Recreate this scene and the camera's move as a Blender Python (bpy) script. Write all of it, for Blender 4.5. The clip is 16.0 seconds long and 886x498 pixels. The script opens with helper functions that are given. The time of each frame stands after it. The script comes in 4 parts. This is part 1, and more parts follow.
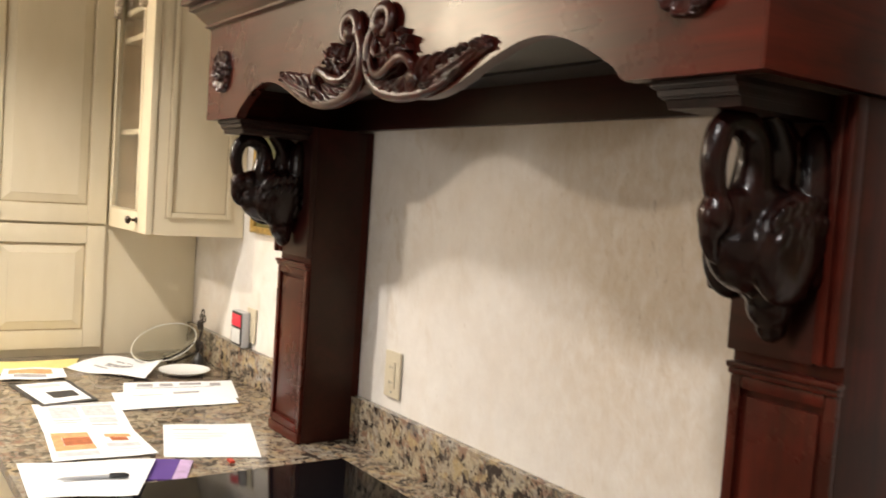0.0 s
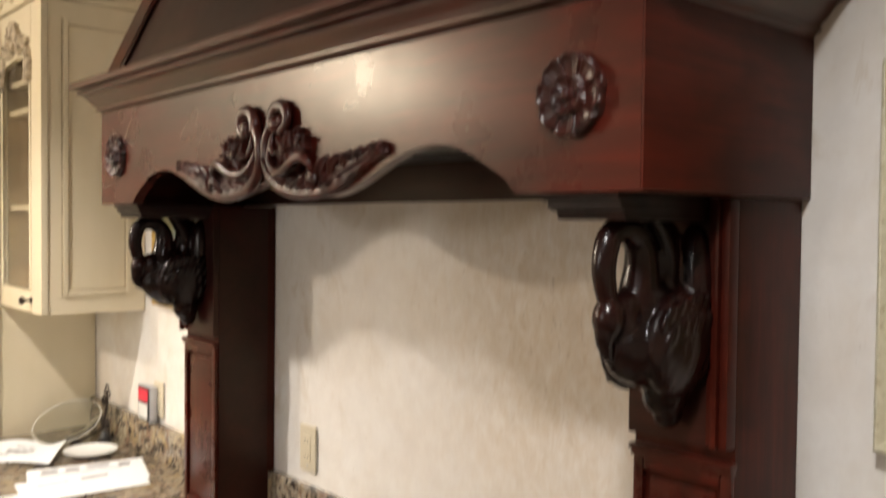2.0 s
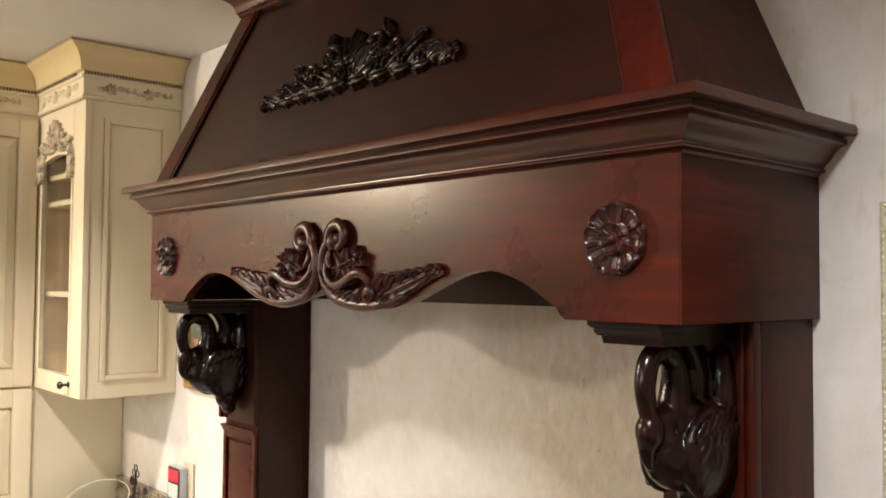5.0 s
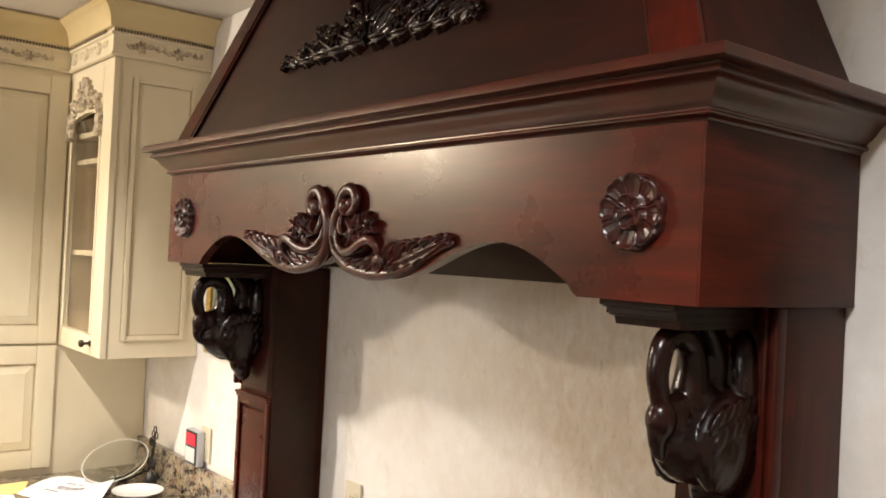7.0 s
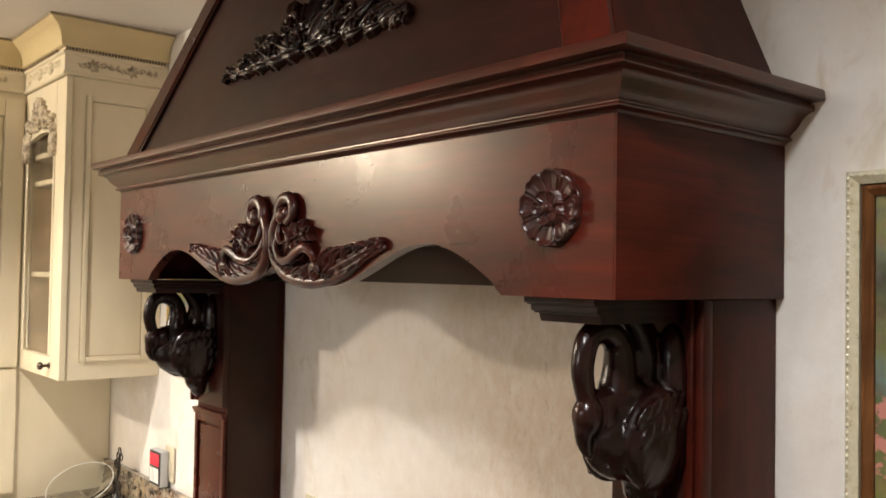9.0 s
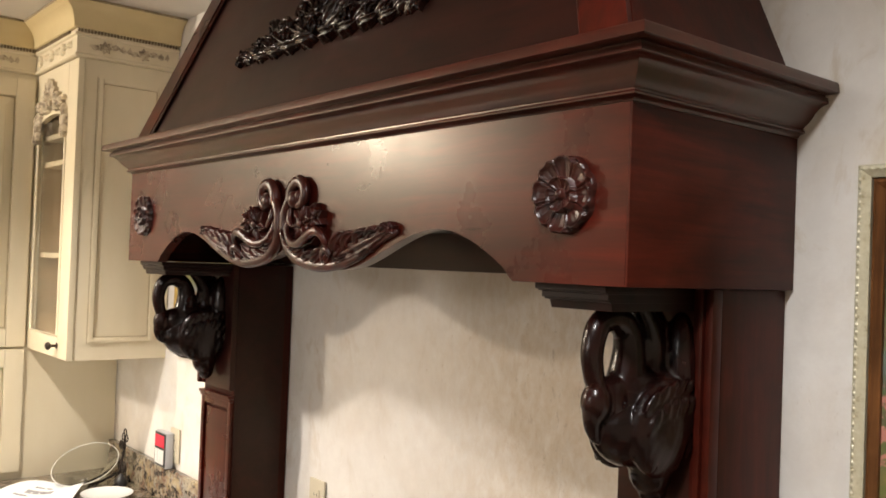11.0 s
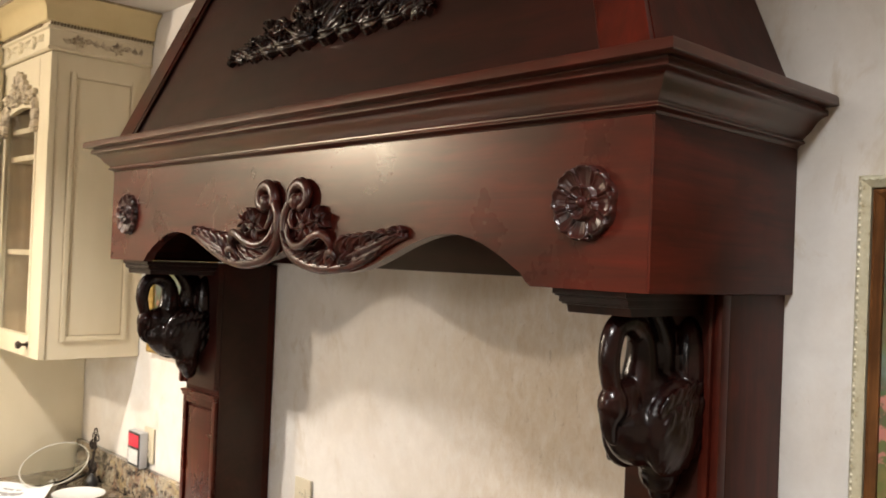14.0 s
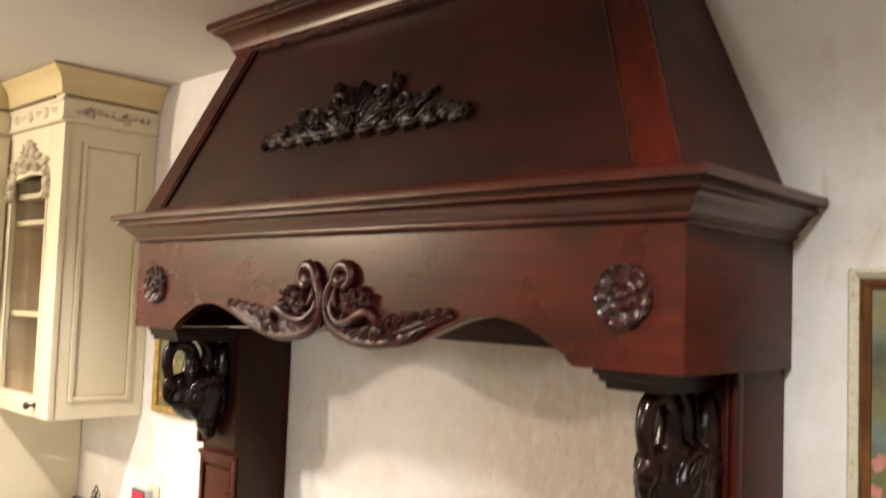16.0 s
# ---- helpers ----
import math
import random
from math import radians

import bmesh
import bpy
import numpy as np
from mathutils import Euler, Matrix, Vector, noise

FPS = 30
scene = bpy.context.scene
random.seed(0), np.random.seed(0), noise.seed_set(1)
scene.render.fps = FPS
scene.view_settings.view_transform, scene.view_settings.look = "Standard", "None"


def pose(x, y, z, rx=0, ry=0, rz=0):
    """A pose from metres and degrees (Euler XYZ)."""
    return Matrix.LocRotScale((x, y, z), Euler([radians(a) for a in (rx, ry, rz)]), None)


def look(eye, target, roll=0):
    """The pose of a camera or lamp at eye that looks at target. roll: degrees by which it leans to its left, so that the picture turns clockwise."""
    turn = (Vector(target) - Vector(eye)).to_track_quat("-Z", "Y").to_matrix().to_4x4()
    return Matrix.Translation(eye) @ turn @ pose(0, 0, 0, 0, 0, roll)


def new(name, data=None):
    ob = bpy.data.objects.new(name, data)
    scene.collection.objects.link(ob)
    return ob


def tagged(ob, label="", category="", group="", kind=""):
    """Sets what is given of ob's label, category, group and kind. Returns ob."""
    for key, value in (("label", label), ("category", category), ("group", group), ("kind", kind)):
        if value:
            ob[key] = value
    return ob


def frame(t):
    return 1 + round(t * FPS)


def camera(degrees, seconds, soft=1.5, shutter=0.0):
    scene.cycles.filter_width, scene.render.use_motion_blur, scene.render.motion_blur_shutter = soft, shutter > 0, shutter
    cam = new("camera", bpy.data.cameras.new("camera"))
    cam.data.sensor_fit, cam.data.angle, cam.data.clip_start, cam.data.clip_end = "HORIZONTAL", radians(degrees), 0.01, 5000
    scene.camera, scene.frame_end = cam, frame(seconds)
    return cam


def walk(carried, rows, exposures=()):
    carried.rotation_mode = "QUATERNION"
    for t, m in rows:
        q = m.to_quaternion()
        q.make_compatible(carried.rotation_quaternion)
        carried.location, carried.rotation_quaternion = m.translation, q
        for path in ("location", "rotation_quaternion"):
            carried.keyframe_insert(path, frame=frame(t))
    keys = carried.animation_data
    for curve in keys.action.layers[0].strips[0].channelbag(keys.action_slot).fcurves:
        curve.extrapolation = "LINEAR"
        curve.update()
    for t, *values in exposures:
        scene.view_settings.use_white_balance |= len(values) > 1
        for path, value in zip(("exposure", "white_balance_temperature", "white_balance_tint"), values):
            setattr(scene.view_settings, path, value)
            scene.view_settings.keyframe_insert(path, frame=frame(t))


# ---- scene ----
cam = camera(53.3, 16.0, 1.7, 0.94)
EXPOSURE = 0.0
PATH = [
    (0, (1.442, -1.218, 1.596), (-0.194, -0.073, 1.48), 3.9),
    (0.5, (1.479, -1.221, 1.578), (-0.113, -0.02, 1.428), 2.4),
    (1, (1.499, -1.221, 1.569), (-0.018, 0.067, 1.369), 0.9),
    (1.5, (1.479, -1.225, 1.642), (-0.041, 0.063, 1.462), -0.1),
    (2, (1.465, -1.243, 1.716), (-0.042, 0.071, 1.659), 0.6),
    (2.5, (1.471, -1.249, 1.751), (-0.03, 0.073, 1.772), 0.7),
    (3, (1.504, -1.296, 1.767), (-0.021, -0.006, 1.86), 0.8),
    (3.5, (1.548, -1.405, 1.783), (0.036, -0.102, 1.902), -0.5),
    (6, (1.498, -1.432, 1.816), (-0.003, -0.111, 1.846), 1.5),
    (6.5, (1.494, -1.378, 1.811), (-0.057, -0.115, 1.807), 1.8),
    (7, (1.499, -1.342, 1.802), (-0.054, -0.082, 1.823), 2.8),
    (7.5, (1.523, -1.321, 1.801), (-0.036, -0.069, 1.838), 2.1),
    (8, (1.542, -1.289, 1.798), (-0.005, -0.021, 1.814), 1.0),
    (8.5, (1.545, -1.279, 1.79), (0.001, -0.008, 1.836), 0.9),
    (9, (1.549, -1.266, 1.786), (0.015, 0.017, 1.842), 1.0),
    (9.5, (1.547, -1.273, 1.783), (0.013, 0.01, 1.823), 1.4),
    (12, (1.551, -1.29, 1.776), (0.011, -0.014, 1.813), 2.2),
    (12.5, (1.562, -1.299, 1.777), (0.022, -0.024, 1.813), 1.9),
    (13, (1.556, -1.295, 1.776), (0.02, -0.014, 1.802), 1.9),
    (13.5, (1.523, -1.307, 1.778), (0.014, 0.006, 1.796), 2.2),
    (14, (1.497, -1.371, 1.79), (0.035, -0.007, 1.815), 2.3),
    (14.5, (1.472, -1.47, 1.786), (0.069, -0.046, 1.828), 2.0),
    (15, (1.468, -1.578, 1.783), (0.077, -0.141, 1.832), 2.4),
    (15.5, (1.483, -1.63, 1.807), (0.095, -0.191, 1.874), 2.1),
    (16, (1.504, -1.623, 1.855), (0.126, -0.178, 1.976), 2.1),
]
walk(cam, [(t, look(eye, target, roll)) for t, eye, target, roll in PATH], [(0.0, -0.2), (0.5, -0.32), (1.0, -0.36), (2.0, -0.24), (2.6, -0.02), (3.0, 0.1), (3.5, 0.06), (6.0, -0.06), (7.0, 0.02), (8.0, -0.03), (9.0, -0.05), (14.0, -0.05), (15.4, -0.04), (16.0, 0.24)])


# ---- world and lights ----
world = bpy.data.worlds.new("world")
world.use_nodes = True
world.node_tree.nodes["Background"].inputs[0].default_value = (0.05, 0.045, 0.04, 1)
world.node_tree.nodes["Background"].inputs[1].default_value = 0.3
scene.world = world


def lamp(name, place, watts, radius, colour):
    data = bpy.data.lights.new(name, "POINT")
    data.energy, data.shadow_soft_size, data.color = watts, radius, colour
    ob = new(name, data)
    ob.location = place
    return ob


AMBER, WARM, NEUTRAL = (1.0, 0.865, 0.7), (1.0, 0.925, 0.84), (1.0, 0.98, 0.965)


def downlight(name, place, watts, radius, degrees, colour):
    data = bpy.data.lights.new(name, "SPOT")
    data.energy, data.shadow_soft_size, data.color = watts, radius, colour
    data.spot_size, data.spot_blend = radians(degrees), 0.75
    ob = new(name, data)
    ob.location = place
    return ob


downlight("ceiling_lamp", (-1.04, -1.22, 2.585), 148, 0.035, 130, WARM)
downlight("ceiling_lamp", (1.28, -1.22, 2.585), 98, 0.06, 162, NEUTRAL)
lamp("pendant_lamp", (-2.04, -2.15, 2.42), 98, 0.05, AMBER)
lamp("rear_lamp", (0.3, -4.5, 2.4), 70, 0.3, NEUTRAL)

# ---- materials ----


def material(name, build, rough=0.5, metal=0.0, **inputs):
    m = bpy.data.materials.new(name)
    m.use_nodes = True
    t = m.node_tree
    b = t.nodes["Principled BSDF"]
    b.inputs["Roughness"].default_value = rough
    b.inputs["Metallic"].default_value = metal
    for key, value in inputs.items():
        b.inputs[key.replace("_", " ")].default_value = value
    build(t, b)
    return m


def node(t, kind, **values):
    n = t.nodes.new(kind)
    for key, value in values.items():
        if key in n.inputs:
            n.inputs[key].default_value = value
        else:
            setattr(n, key, value)
    return n


def coords(t, scale=(1, 1, 1)):
    c = t.nodes.new("ShaderNodeTexCoord")
    m = t.nodes.new("ShaderNodeMapping")
    m.inputs["Scale"].default_value = scale
    t.links.new(c.outputs["Object"], m.inputs["Vector"])
    return m.outputs["Vector"]


def noise_of(t, vector, scale, detail=4.0, rough=0.55, distort=0.0):
    n = node(t, "ShaderNodeTexNoise", Scale=scale, Detail=detail, Roughness=rough, Distortion=distort)
    t.links.new(vector, n.inputs["Vector"])
    return n.outputs["Fac"]


def ramp(t, fac, *stops):
    r = t.nodes.new("ShaderNodeValToRGB")
    e = r.color_ramp.elements
    while len(e) < len(stops):
        e.new(0.5)
    for el, (p, c) in zip(e, stops):
        el.position = p
        el.color = (*c, 1) if len(c) == 3 else c
    t.links.new(fac, r.inputs["Fac"])
    return r.outputs["Color"]


def mix(t, fac, a, b, kind="MIX"):
    m = t.nodes.new("ShaderNodeMix")
    m.data_type, m.blend_type = "RGBA", kind
    for socket, value in ((m.inputs[0], fac), (m.inputs[6], a), (m.inputs[7], b)):
        if isinstance(value, bpy.types.NodeSocket):
            t.links.new(value, socket)
        elif isinstance(value, (int, float)):
            socket.default_value = value
        else:
            socket.default_value = (*value, 1)
    return m.outputs[2]


def bump(t, b, height, strength=0.3, distance=0.002):
    n = node(t, "ShaderNodeBump", Strength=strength, Distance=distance)
    t.links.new(height, n.inputs["Height"])
    t.links.new(n.outputs["Normal"], b.inputs["Normal"])


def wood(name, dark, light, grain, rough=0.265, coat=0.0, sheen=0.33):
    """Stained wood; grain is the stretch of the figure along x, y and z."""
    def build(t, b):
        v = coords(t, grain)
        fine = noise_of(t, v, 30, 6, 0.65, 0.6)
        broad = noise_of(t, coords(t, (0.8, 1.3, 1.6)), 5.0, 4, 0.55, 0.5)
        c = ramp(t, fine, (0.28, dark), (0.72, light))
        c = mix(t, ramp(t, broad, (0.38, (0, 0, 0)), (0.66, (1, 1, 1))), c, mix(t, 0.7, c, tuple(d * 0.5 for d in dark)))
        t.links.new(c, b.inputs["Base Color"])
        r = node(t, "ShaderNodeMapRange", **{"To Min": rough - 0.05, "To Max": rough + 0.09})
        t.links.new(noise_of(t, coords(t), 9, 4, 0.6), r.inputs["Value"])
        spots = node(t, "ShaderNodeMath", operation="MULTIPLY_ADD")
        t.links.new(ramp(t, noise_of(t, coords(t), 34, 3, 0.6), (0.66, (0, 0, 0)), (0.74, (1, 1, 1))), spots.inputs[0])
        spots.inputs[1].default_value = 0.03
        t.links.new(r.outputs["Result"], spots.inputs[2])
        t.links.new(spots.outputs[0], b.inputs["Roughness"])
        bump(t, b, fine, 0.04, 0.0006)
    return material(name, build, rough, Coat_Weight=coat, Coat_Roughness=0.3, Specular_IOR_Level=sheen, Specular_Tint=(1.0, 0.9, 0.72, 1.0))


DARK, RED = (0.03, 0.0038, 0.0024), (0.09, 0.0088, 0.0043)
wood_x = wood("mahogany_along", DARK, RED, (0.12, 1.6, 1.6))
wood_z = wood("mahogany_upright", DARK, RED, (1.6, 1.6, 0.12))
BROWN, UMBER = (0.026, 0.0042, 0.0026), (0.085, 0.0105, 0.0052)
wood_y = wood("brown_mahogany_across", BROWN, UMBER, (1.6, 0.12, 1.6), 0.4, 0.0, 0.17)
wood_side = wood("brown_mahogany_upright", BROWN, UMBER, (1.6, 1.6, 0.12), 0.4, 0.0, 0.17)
# darker mahogany; on the pilasters' inner faces its colour stands in for shade
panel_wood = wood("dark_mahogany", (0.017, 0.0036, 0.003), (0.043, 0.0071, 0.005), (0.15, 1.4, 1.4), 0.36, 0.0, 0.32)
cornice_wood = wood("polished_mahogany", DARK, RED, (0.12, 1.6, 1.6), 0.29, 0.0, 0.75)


def carve(name, low, high, rough, gloss=0.34):
    def build(t, b):
        v = coords(t)
        n = noise_of(t, v, 26, 4, 0.6)
        c = ramp(t, n, (0.3, low), (0.7, high))
        t.links.new(c, b.inputs["Base Color"])
        bump(t, b, noise_of(t, v, 160, 4, 0.7), 0.05, 0.001)
    return material(name, build, rough, Specular_IOR_Level=gloss)


def swan_look(t, b):
    v = coords(t)
    c = ramp(t, noise_of(t, v, 22, 4, 0.6), (0.38, (0.006, 0.0022, 0.0018)), (0.75, (0.022, 0.0048, 0.0032)))
    t.links.new(c, b.inputs["Base Color"])
    bump(t, b, noise_of(t, coords(t, (1, 1.6, 0.55)), 48, 3, 0.5, 0.4), 0.4, 0.003)


swan_wood = material("ebonised_swan_wood", swan_look, 0.24, Coat_Weight=0.0, Specular_IOR_Level=0.3)
carving = carve("carved_mahogany", (0.012, 0.003, 0.0024), (0.075, 0.013, 0.008), 0.29, 0.42)
rose_wood = carve("dark_carved_mahogany", (0.01, 0.003, 0.0024), (0.05, 0.0105, 0.0068), 0.28)
cap_wood = carve("ebonised_cap", (0.006, 0.0026, 0.002), (0.022, 0.006, 0.004), 0.4, 0.2)
ebony = carve("ebonised_carving", (0.005, 0.0024, 0.002), (0.03, 0.0085, 0.0055), 0.22)


def cream_paint(t, b):
    v = coords(t)
    n = noise_of(t, coords(t, (3, 3, 1.0)), 6, 4, 0.5)
    broad = noise_of(t, v, 1.8, 3)
    c = ramp(t, n, (0.25, (0.70, 0.605, 0.405)), (0.6, (0.745, 0.655, 0.465)))
    c = mix(t, broad, c, (0.73, 0.66, 0.505))
    t.links.new(c, b.inputs["Base Color"])
    bump(t, b, noise_of(t, coords(t, (40, 40, 6)), 5, 3), 0.05, 0.0006)


cream = material("antiqued_cream_paint", cream_paint, 0.42)


def glaze_paint(t, b):
    n = noise_of(t, coords(t), 40, 4)
    t.links.new(ramp(t, n, (0.3, (0.2, 0.145, 0.085)), (0.7, (0.42, 0.335, 0.21))), b.inputs["Base Color"])


glaze = material("brown_glaze", glaze_paint, 0.55)


def soft_glaze_paint(t, b):
    n = noise_of(t, coords(t), 30, 4)
    t.links.new(ramp(t, n, (0.3, (0.4, 0.31, 0.19)), (0.7, (0.6, 0.5, 0.33))), b.inputs["Base Color"])


# cream for the crowns, darker and yellower than on the cabinet bodies
def crown_paint(t, b):
    n = noise_of(t, coords(t), 5, 4, 0.55)
    t.links.new(ramp(t, n, (0.3, (0.6, 0.48, 0.25)), (0.7, (0.67, 0.555, 0.32))), b.inputs["Base Color"])
    bump(t, b, noise_of(t, coords(t), 60, 3), 0.04, 0.0006)


soft_glaze = material("pale_brown_glaze", soft_glaze_paint, 0.55)
crown_cream = material("yellower_cream_paint", crown_paint, 0.36)


def carved_cream_paint(t, b):
    n = noise_of(t, coords(t), 45, 5, 0.6)
    t.links.new(ramp(t, n, (0.34, (0.2, 0.15, 0.1)), (0.52, (0.55, 0.46, 0.33)), (0.72, (0.72, 0.64, 0.47))), b.inputs["Base Color"])
    bump(t, b, n, 0.2, 0.001)


cream_carving = material("antiqued_cream_carving", carved_cream_paint, 0.5)


def plaster(t, b):
    v = coords(t)
    broad = noise_of(t, v, 2.2, 5, 0.62, 0.5)
    streak = noise_of(t, coords(t, (3.6, 3.6, 1.9)), 3.6, 6, 0.68, 0.6)
    c = ramp(t, broad, (0.3, (0.765, 0.72, 0.665)), (0.7, (0.85, 0.825, 0.785)))
    cloud = noise_of(t, coords(t, (1.2, 1.2, 1)), 4.5, 5, 0.6, 0.4)
    c = mix(t, ramp(t, cloud, (0.45, (0, 0, 0)), (0.68, (0.5, 0.5, 0.5))), c, (0.72, 0.64, 0.545))
    stain = mix(t, ramp(t, streak, (0.53, (0, 0, 0)), (0.68, (1, 1, 1))), c, (0.62, 0.53, 0.41))
    c = mix(t, ramp(t, noise_of(t, v, 1.3, 2), (0.46, (0.1, 0.1, 0.1)), (0.62, (0.75, 0.75, 0.75))), c, stain)
    speck = noise_of(t, coords(t, (1.6, 1.6, 0.8)), 60, 3, 0.6)
    where = noise_of(t, v, 5.5, 3, 0.6)
    c = mix(t, mix(t, 1.0, ramp(t, speck, (0.63, (0, 0, 0)), (0.7, (0.5, 0.5, 0.5))), ramp(t, where, (0.52, (0, 0, 0)), (0.62, (1, 1, 1))), "MULTIPLY"), c, (0.48, 0.38, 0.28))
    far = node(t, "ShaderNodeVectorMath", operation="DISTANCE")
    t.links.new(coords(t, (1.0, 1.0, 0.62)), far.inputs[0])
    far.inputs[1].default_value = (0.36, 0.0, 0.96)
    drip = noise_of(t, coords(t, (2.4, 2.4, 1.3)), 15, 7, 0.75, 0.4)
    # tan stain, spread wide so its colour also paints in warm lamplight
    stain_and_glow = mix(t, 1.0, ramp(t, far.outputs["Value"], (0.12, (1, 1, 1)), (0.48, (0, 0, 0))), ramp(t, drip, (0.36, (0.3, 0.3, 0.3)), (0.64, (0.95, 0.95, 0.95))), "MULTIPLY")
    c = mix(t, stain_and_glow, c, (0.64, 0.53, 0.4))
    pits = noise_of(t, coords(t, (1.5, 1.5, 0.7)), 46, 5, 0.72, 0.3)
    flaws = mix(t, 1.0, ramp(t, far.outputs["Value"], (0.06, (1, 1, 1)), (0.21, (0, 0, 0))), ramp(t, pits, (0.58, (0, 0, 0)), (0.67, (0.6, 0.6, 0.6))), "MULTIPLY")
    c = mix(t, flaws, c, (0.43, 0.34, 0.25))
    trowel = noise_of(t, coords(t, (1.0, 1.0, 0.8)), 9, 5, 0.55, 0.2)
    mottle = noise_of(t, coords(t, (1, 1, 0.9)), 21, 6, 0.7, 0.2)
    c = mix(t, 0.5, c, ramp(t, mottle, (0.3, (0.84, 0.83, 0.82)), (0.7, (1.0, 1.0, 1.0))), "MULTIPLY")
    t.links.new(c, b.inputs["Base Color"])
    bump(t, b, trowel, 0.45, 0.008)


plaster_m = material("trowelled_plaster", plaster, 0.72)


def plain(name, colour, rough=0.6, vary=0.12, scale=8.0, metal=0.0, bumpy=0.0, **inputs):
    def build(t, b):
        n = noise_of(t, coords(t), scale, 5, 0.6)
        low = tuple(c * (1 - vary) for c in colour)
        high = tuple(min(1, c * (1 + vary)) for c in colour)
        t.links.new(ramp(t, n, (0.3, low), (0.7, high)), b.inputs["Base Color"])
        if bumpy:
            bump(t, b, noise_of(t, coords(t), scale * 12, 4), bumpy, 0.001)
    return material(name, build, rough, metal, **inputs)


ceiling_m = plain("ceiling_paint", (0.64, 0.61, 0.56), 0.8, 0.03, 3, bumpy=0.2)
floor_m = plain("floor_tile", (0.13, 0.095, 0.065), 0.4, 0.2, 4)
room_m = plain("room_paint", (0.62, 0.57, 0.5), 0.8, 0.05, 3)


def granite_look(t, b):
    v = coords(t)
    wob = noise_of(t, v, 9, 4, 0.6)
    warp = node(t, "ShaderNodeVectorMath", operation="ADD")
    m = node(t, "ShaderNodeVectorMath", operation="SCALE")
    nz = node(t, "ShaderNodeTexNoise", Scale=14.0, Detail=4.0)
    t.links.new(v, nz.inputs["Vector"])
    t.links.new(nz.outputs["Color"], m.inputs[0])
    m.inputs["Scale"].default_value = 0.05
    t.links.new(v, warp.inputs[0])
    t.links.new(m.outputs[0], warp.inputs[1])
    cell = node(t, "ShaderNodeTexVoronoi", Scale=62.0)
    t.links.new(warp.outputs[0], cell.inputs["Vector"])
    sep = t.nodes.new("ShaderNodeSeparateColor")
    t.links.new(cell.outputs["Color"], sep.inputs[0])
    c = ramp(t, sep.outputs[0], (0.0, (0.035, 0.026, 0.022)), (0.16, (0.06, 0.04, 0.03)), (0.24, (0.2, 0.14, 0.09)), (0.45, (0.3, 0.24, 0.17)), (0.7, (0.4, 0.345, 0.26)), (0.86, (0.3, 0.21, 0.12)), (1.0, (0.24, 0.13, 0.09)))
    c = mix(t, ramp(t, wob, (0.5, (0, 0, 0)), (0.6, (0.75, 0.75, 0.75))), c, (0.45, 0.375, 0.25))
    grey = noise_of(t, v, 17, 4, 0.6, 0.6)
    c = mix(t, ramp(t, grey, (0.56, (0, 0, 0)), (0.64, (0.7, 0.7, 0.7))), c, (0.27, 0.25, 0.225))
    fleck = noise_of(t, v, 62, 4, 0.65, 0.5)
    c = mix(t, ramp(t, fleck, (0.36, (1, 1, 1)), (0.42, (0, 0, 0))), c, (0.04, 0.03, 0.026))
    c = mix(t, 0.3, c, ramp(t, noise_of(t, v, 150, 4, 0.7), (0.35, (0.07, 0.055, 0.045)), (0.65, (0.5, 0.44, 0.34))))
    rust = noise_of(t, v, 21, 4, 0.65, 0.4)
    c = mix(t, ramp(t, rust, (0.57, (0, 0, 0)), (0.62, (0.7, 0.7, 0.7))), c, (0.19, 0.095, 0.06))
    gold_spot = noise_of(t, v, 15, 3, 0.6, 0.3)
    c = mix(t, ramp(t, gold_spot, (0.58, (0, 0, 0)), (0.66, (0.55, 0.55, 0.55))), c, (0.44, 0.33, 0.16))
    big = noise_of(t, v, 30, 3, 0.62, 0.25)
    c = mix(t, ramp(t, big, (0.39, (0.95, 0.95, 0.95)), (0.43, (0, 0, 0))), c, (0.03, 0.022, 0.02))
    mid = noise_of(t, v, 52, 3, 0.6, 0.2)
    c = mix(t, ramp(t, mid, (0.36, (0.9, 0.9, 0.9)), (0.41, (0, 0, 0))), c, (0.045, 0.028, 0.022))
    t.links.new(c, b.inputs["Base Color"])


granite = material("gold_brown_granite", granite_look, 0.16)
black_glass = plain("black_ceramic_glass", (0.004, 0.004, 0.005), 0.07, 0.05, Specular_IOR_Level=0.1)
steel = plain("brushed_steel", (0.5, 0.49, 0.46), 0.38, 0.08, 20, 1.0)
steel_dull = plain("grey_hood_liner", (0.1, 0.1, 0.095), 0.5, 0.08, 12, 0.2)
dark_void = plain("hood_inside_black", (0.012, 0.009, 0.008), 0.6)
almond = plain("almond_plastic", (0.62, 0.55, 0.41), 0.4, 0.04)
dark_slot = plain("dark_slot", (0.03, 0.025, 0.02), 0.6)
grey_plastic = plain("grey_plastic", (0.46, 0.46, 0.47), 0.45, 0.04)
white_plastic = plain("white_plastic", (0.72, 0.72, 0.7), 0.4, 0.03)
black_plastic = plain("black_plastic", (0.02, 0.02, 0.02), 0.4)
iron = plain("wrought_iron", (0.035, 0.025, 0.02), 0.5, 0.3, 60, 0.6)
bronze = plain("oil_rubbed_bronze", (0.045, 0.03, 0.022), 0.35, 0.3, 60, 0.7)
paper = plain("white_paper", (0.83, 0.86, 0.89), 0.75, 0.02, 5)
ink = plain("grey_print", (0.33, 0.33, 0.35), 0.8, 0.35, 60)
pale_ink = plain("pale_grey_print", (0.58, 0.58, 0.6), 0.8, 0.2, 70)
orange_ink = plain("orange_print", (0.72, 0.35, 0.16), 0.8, 0.25, 60)
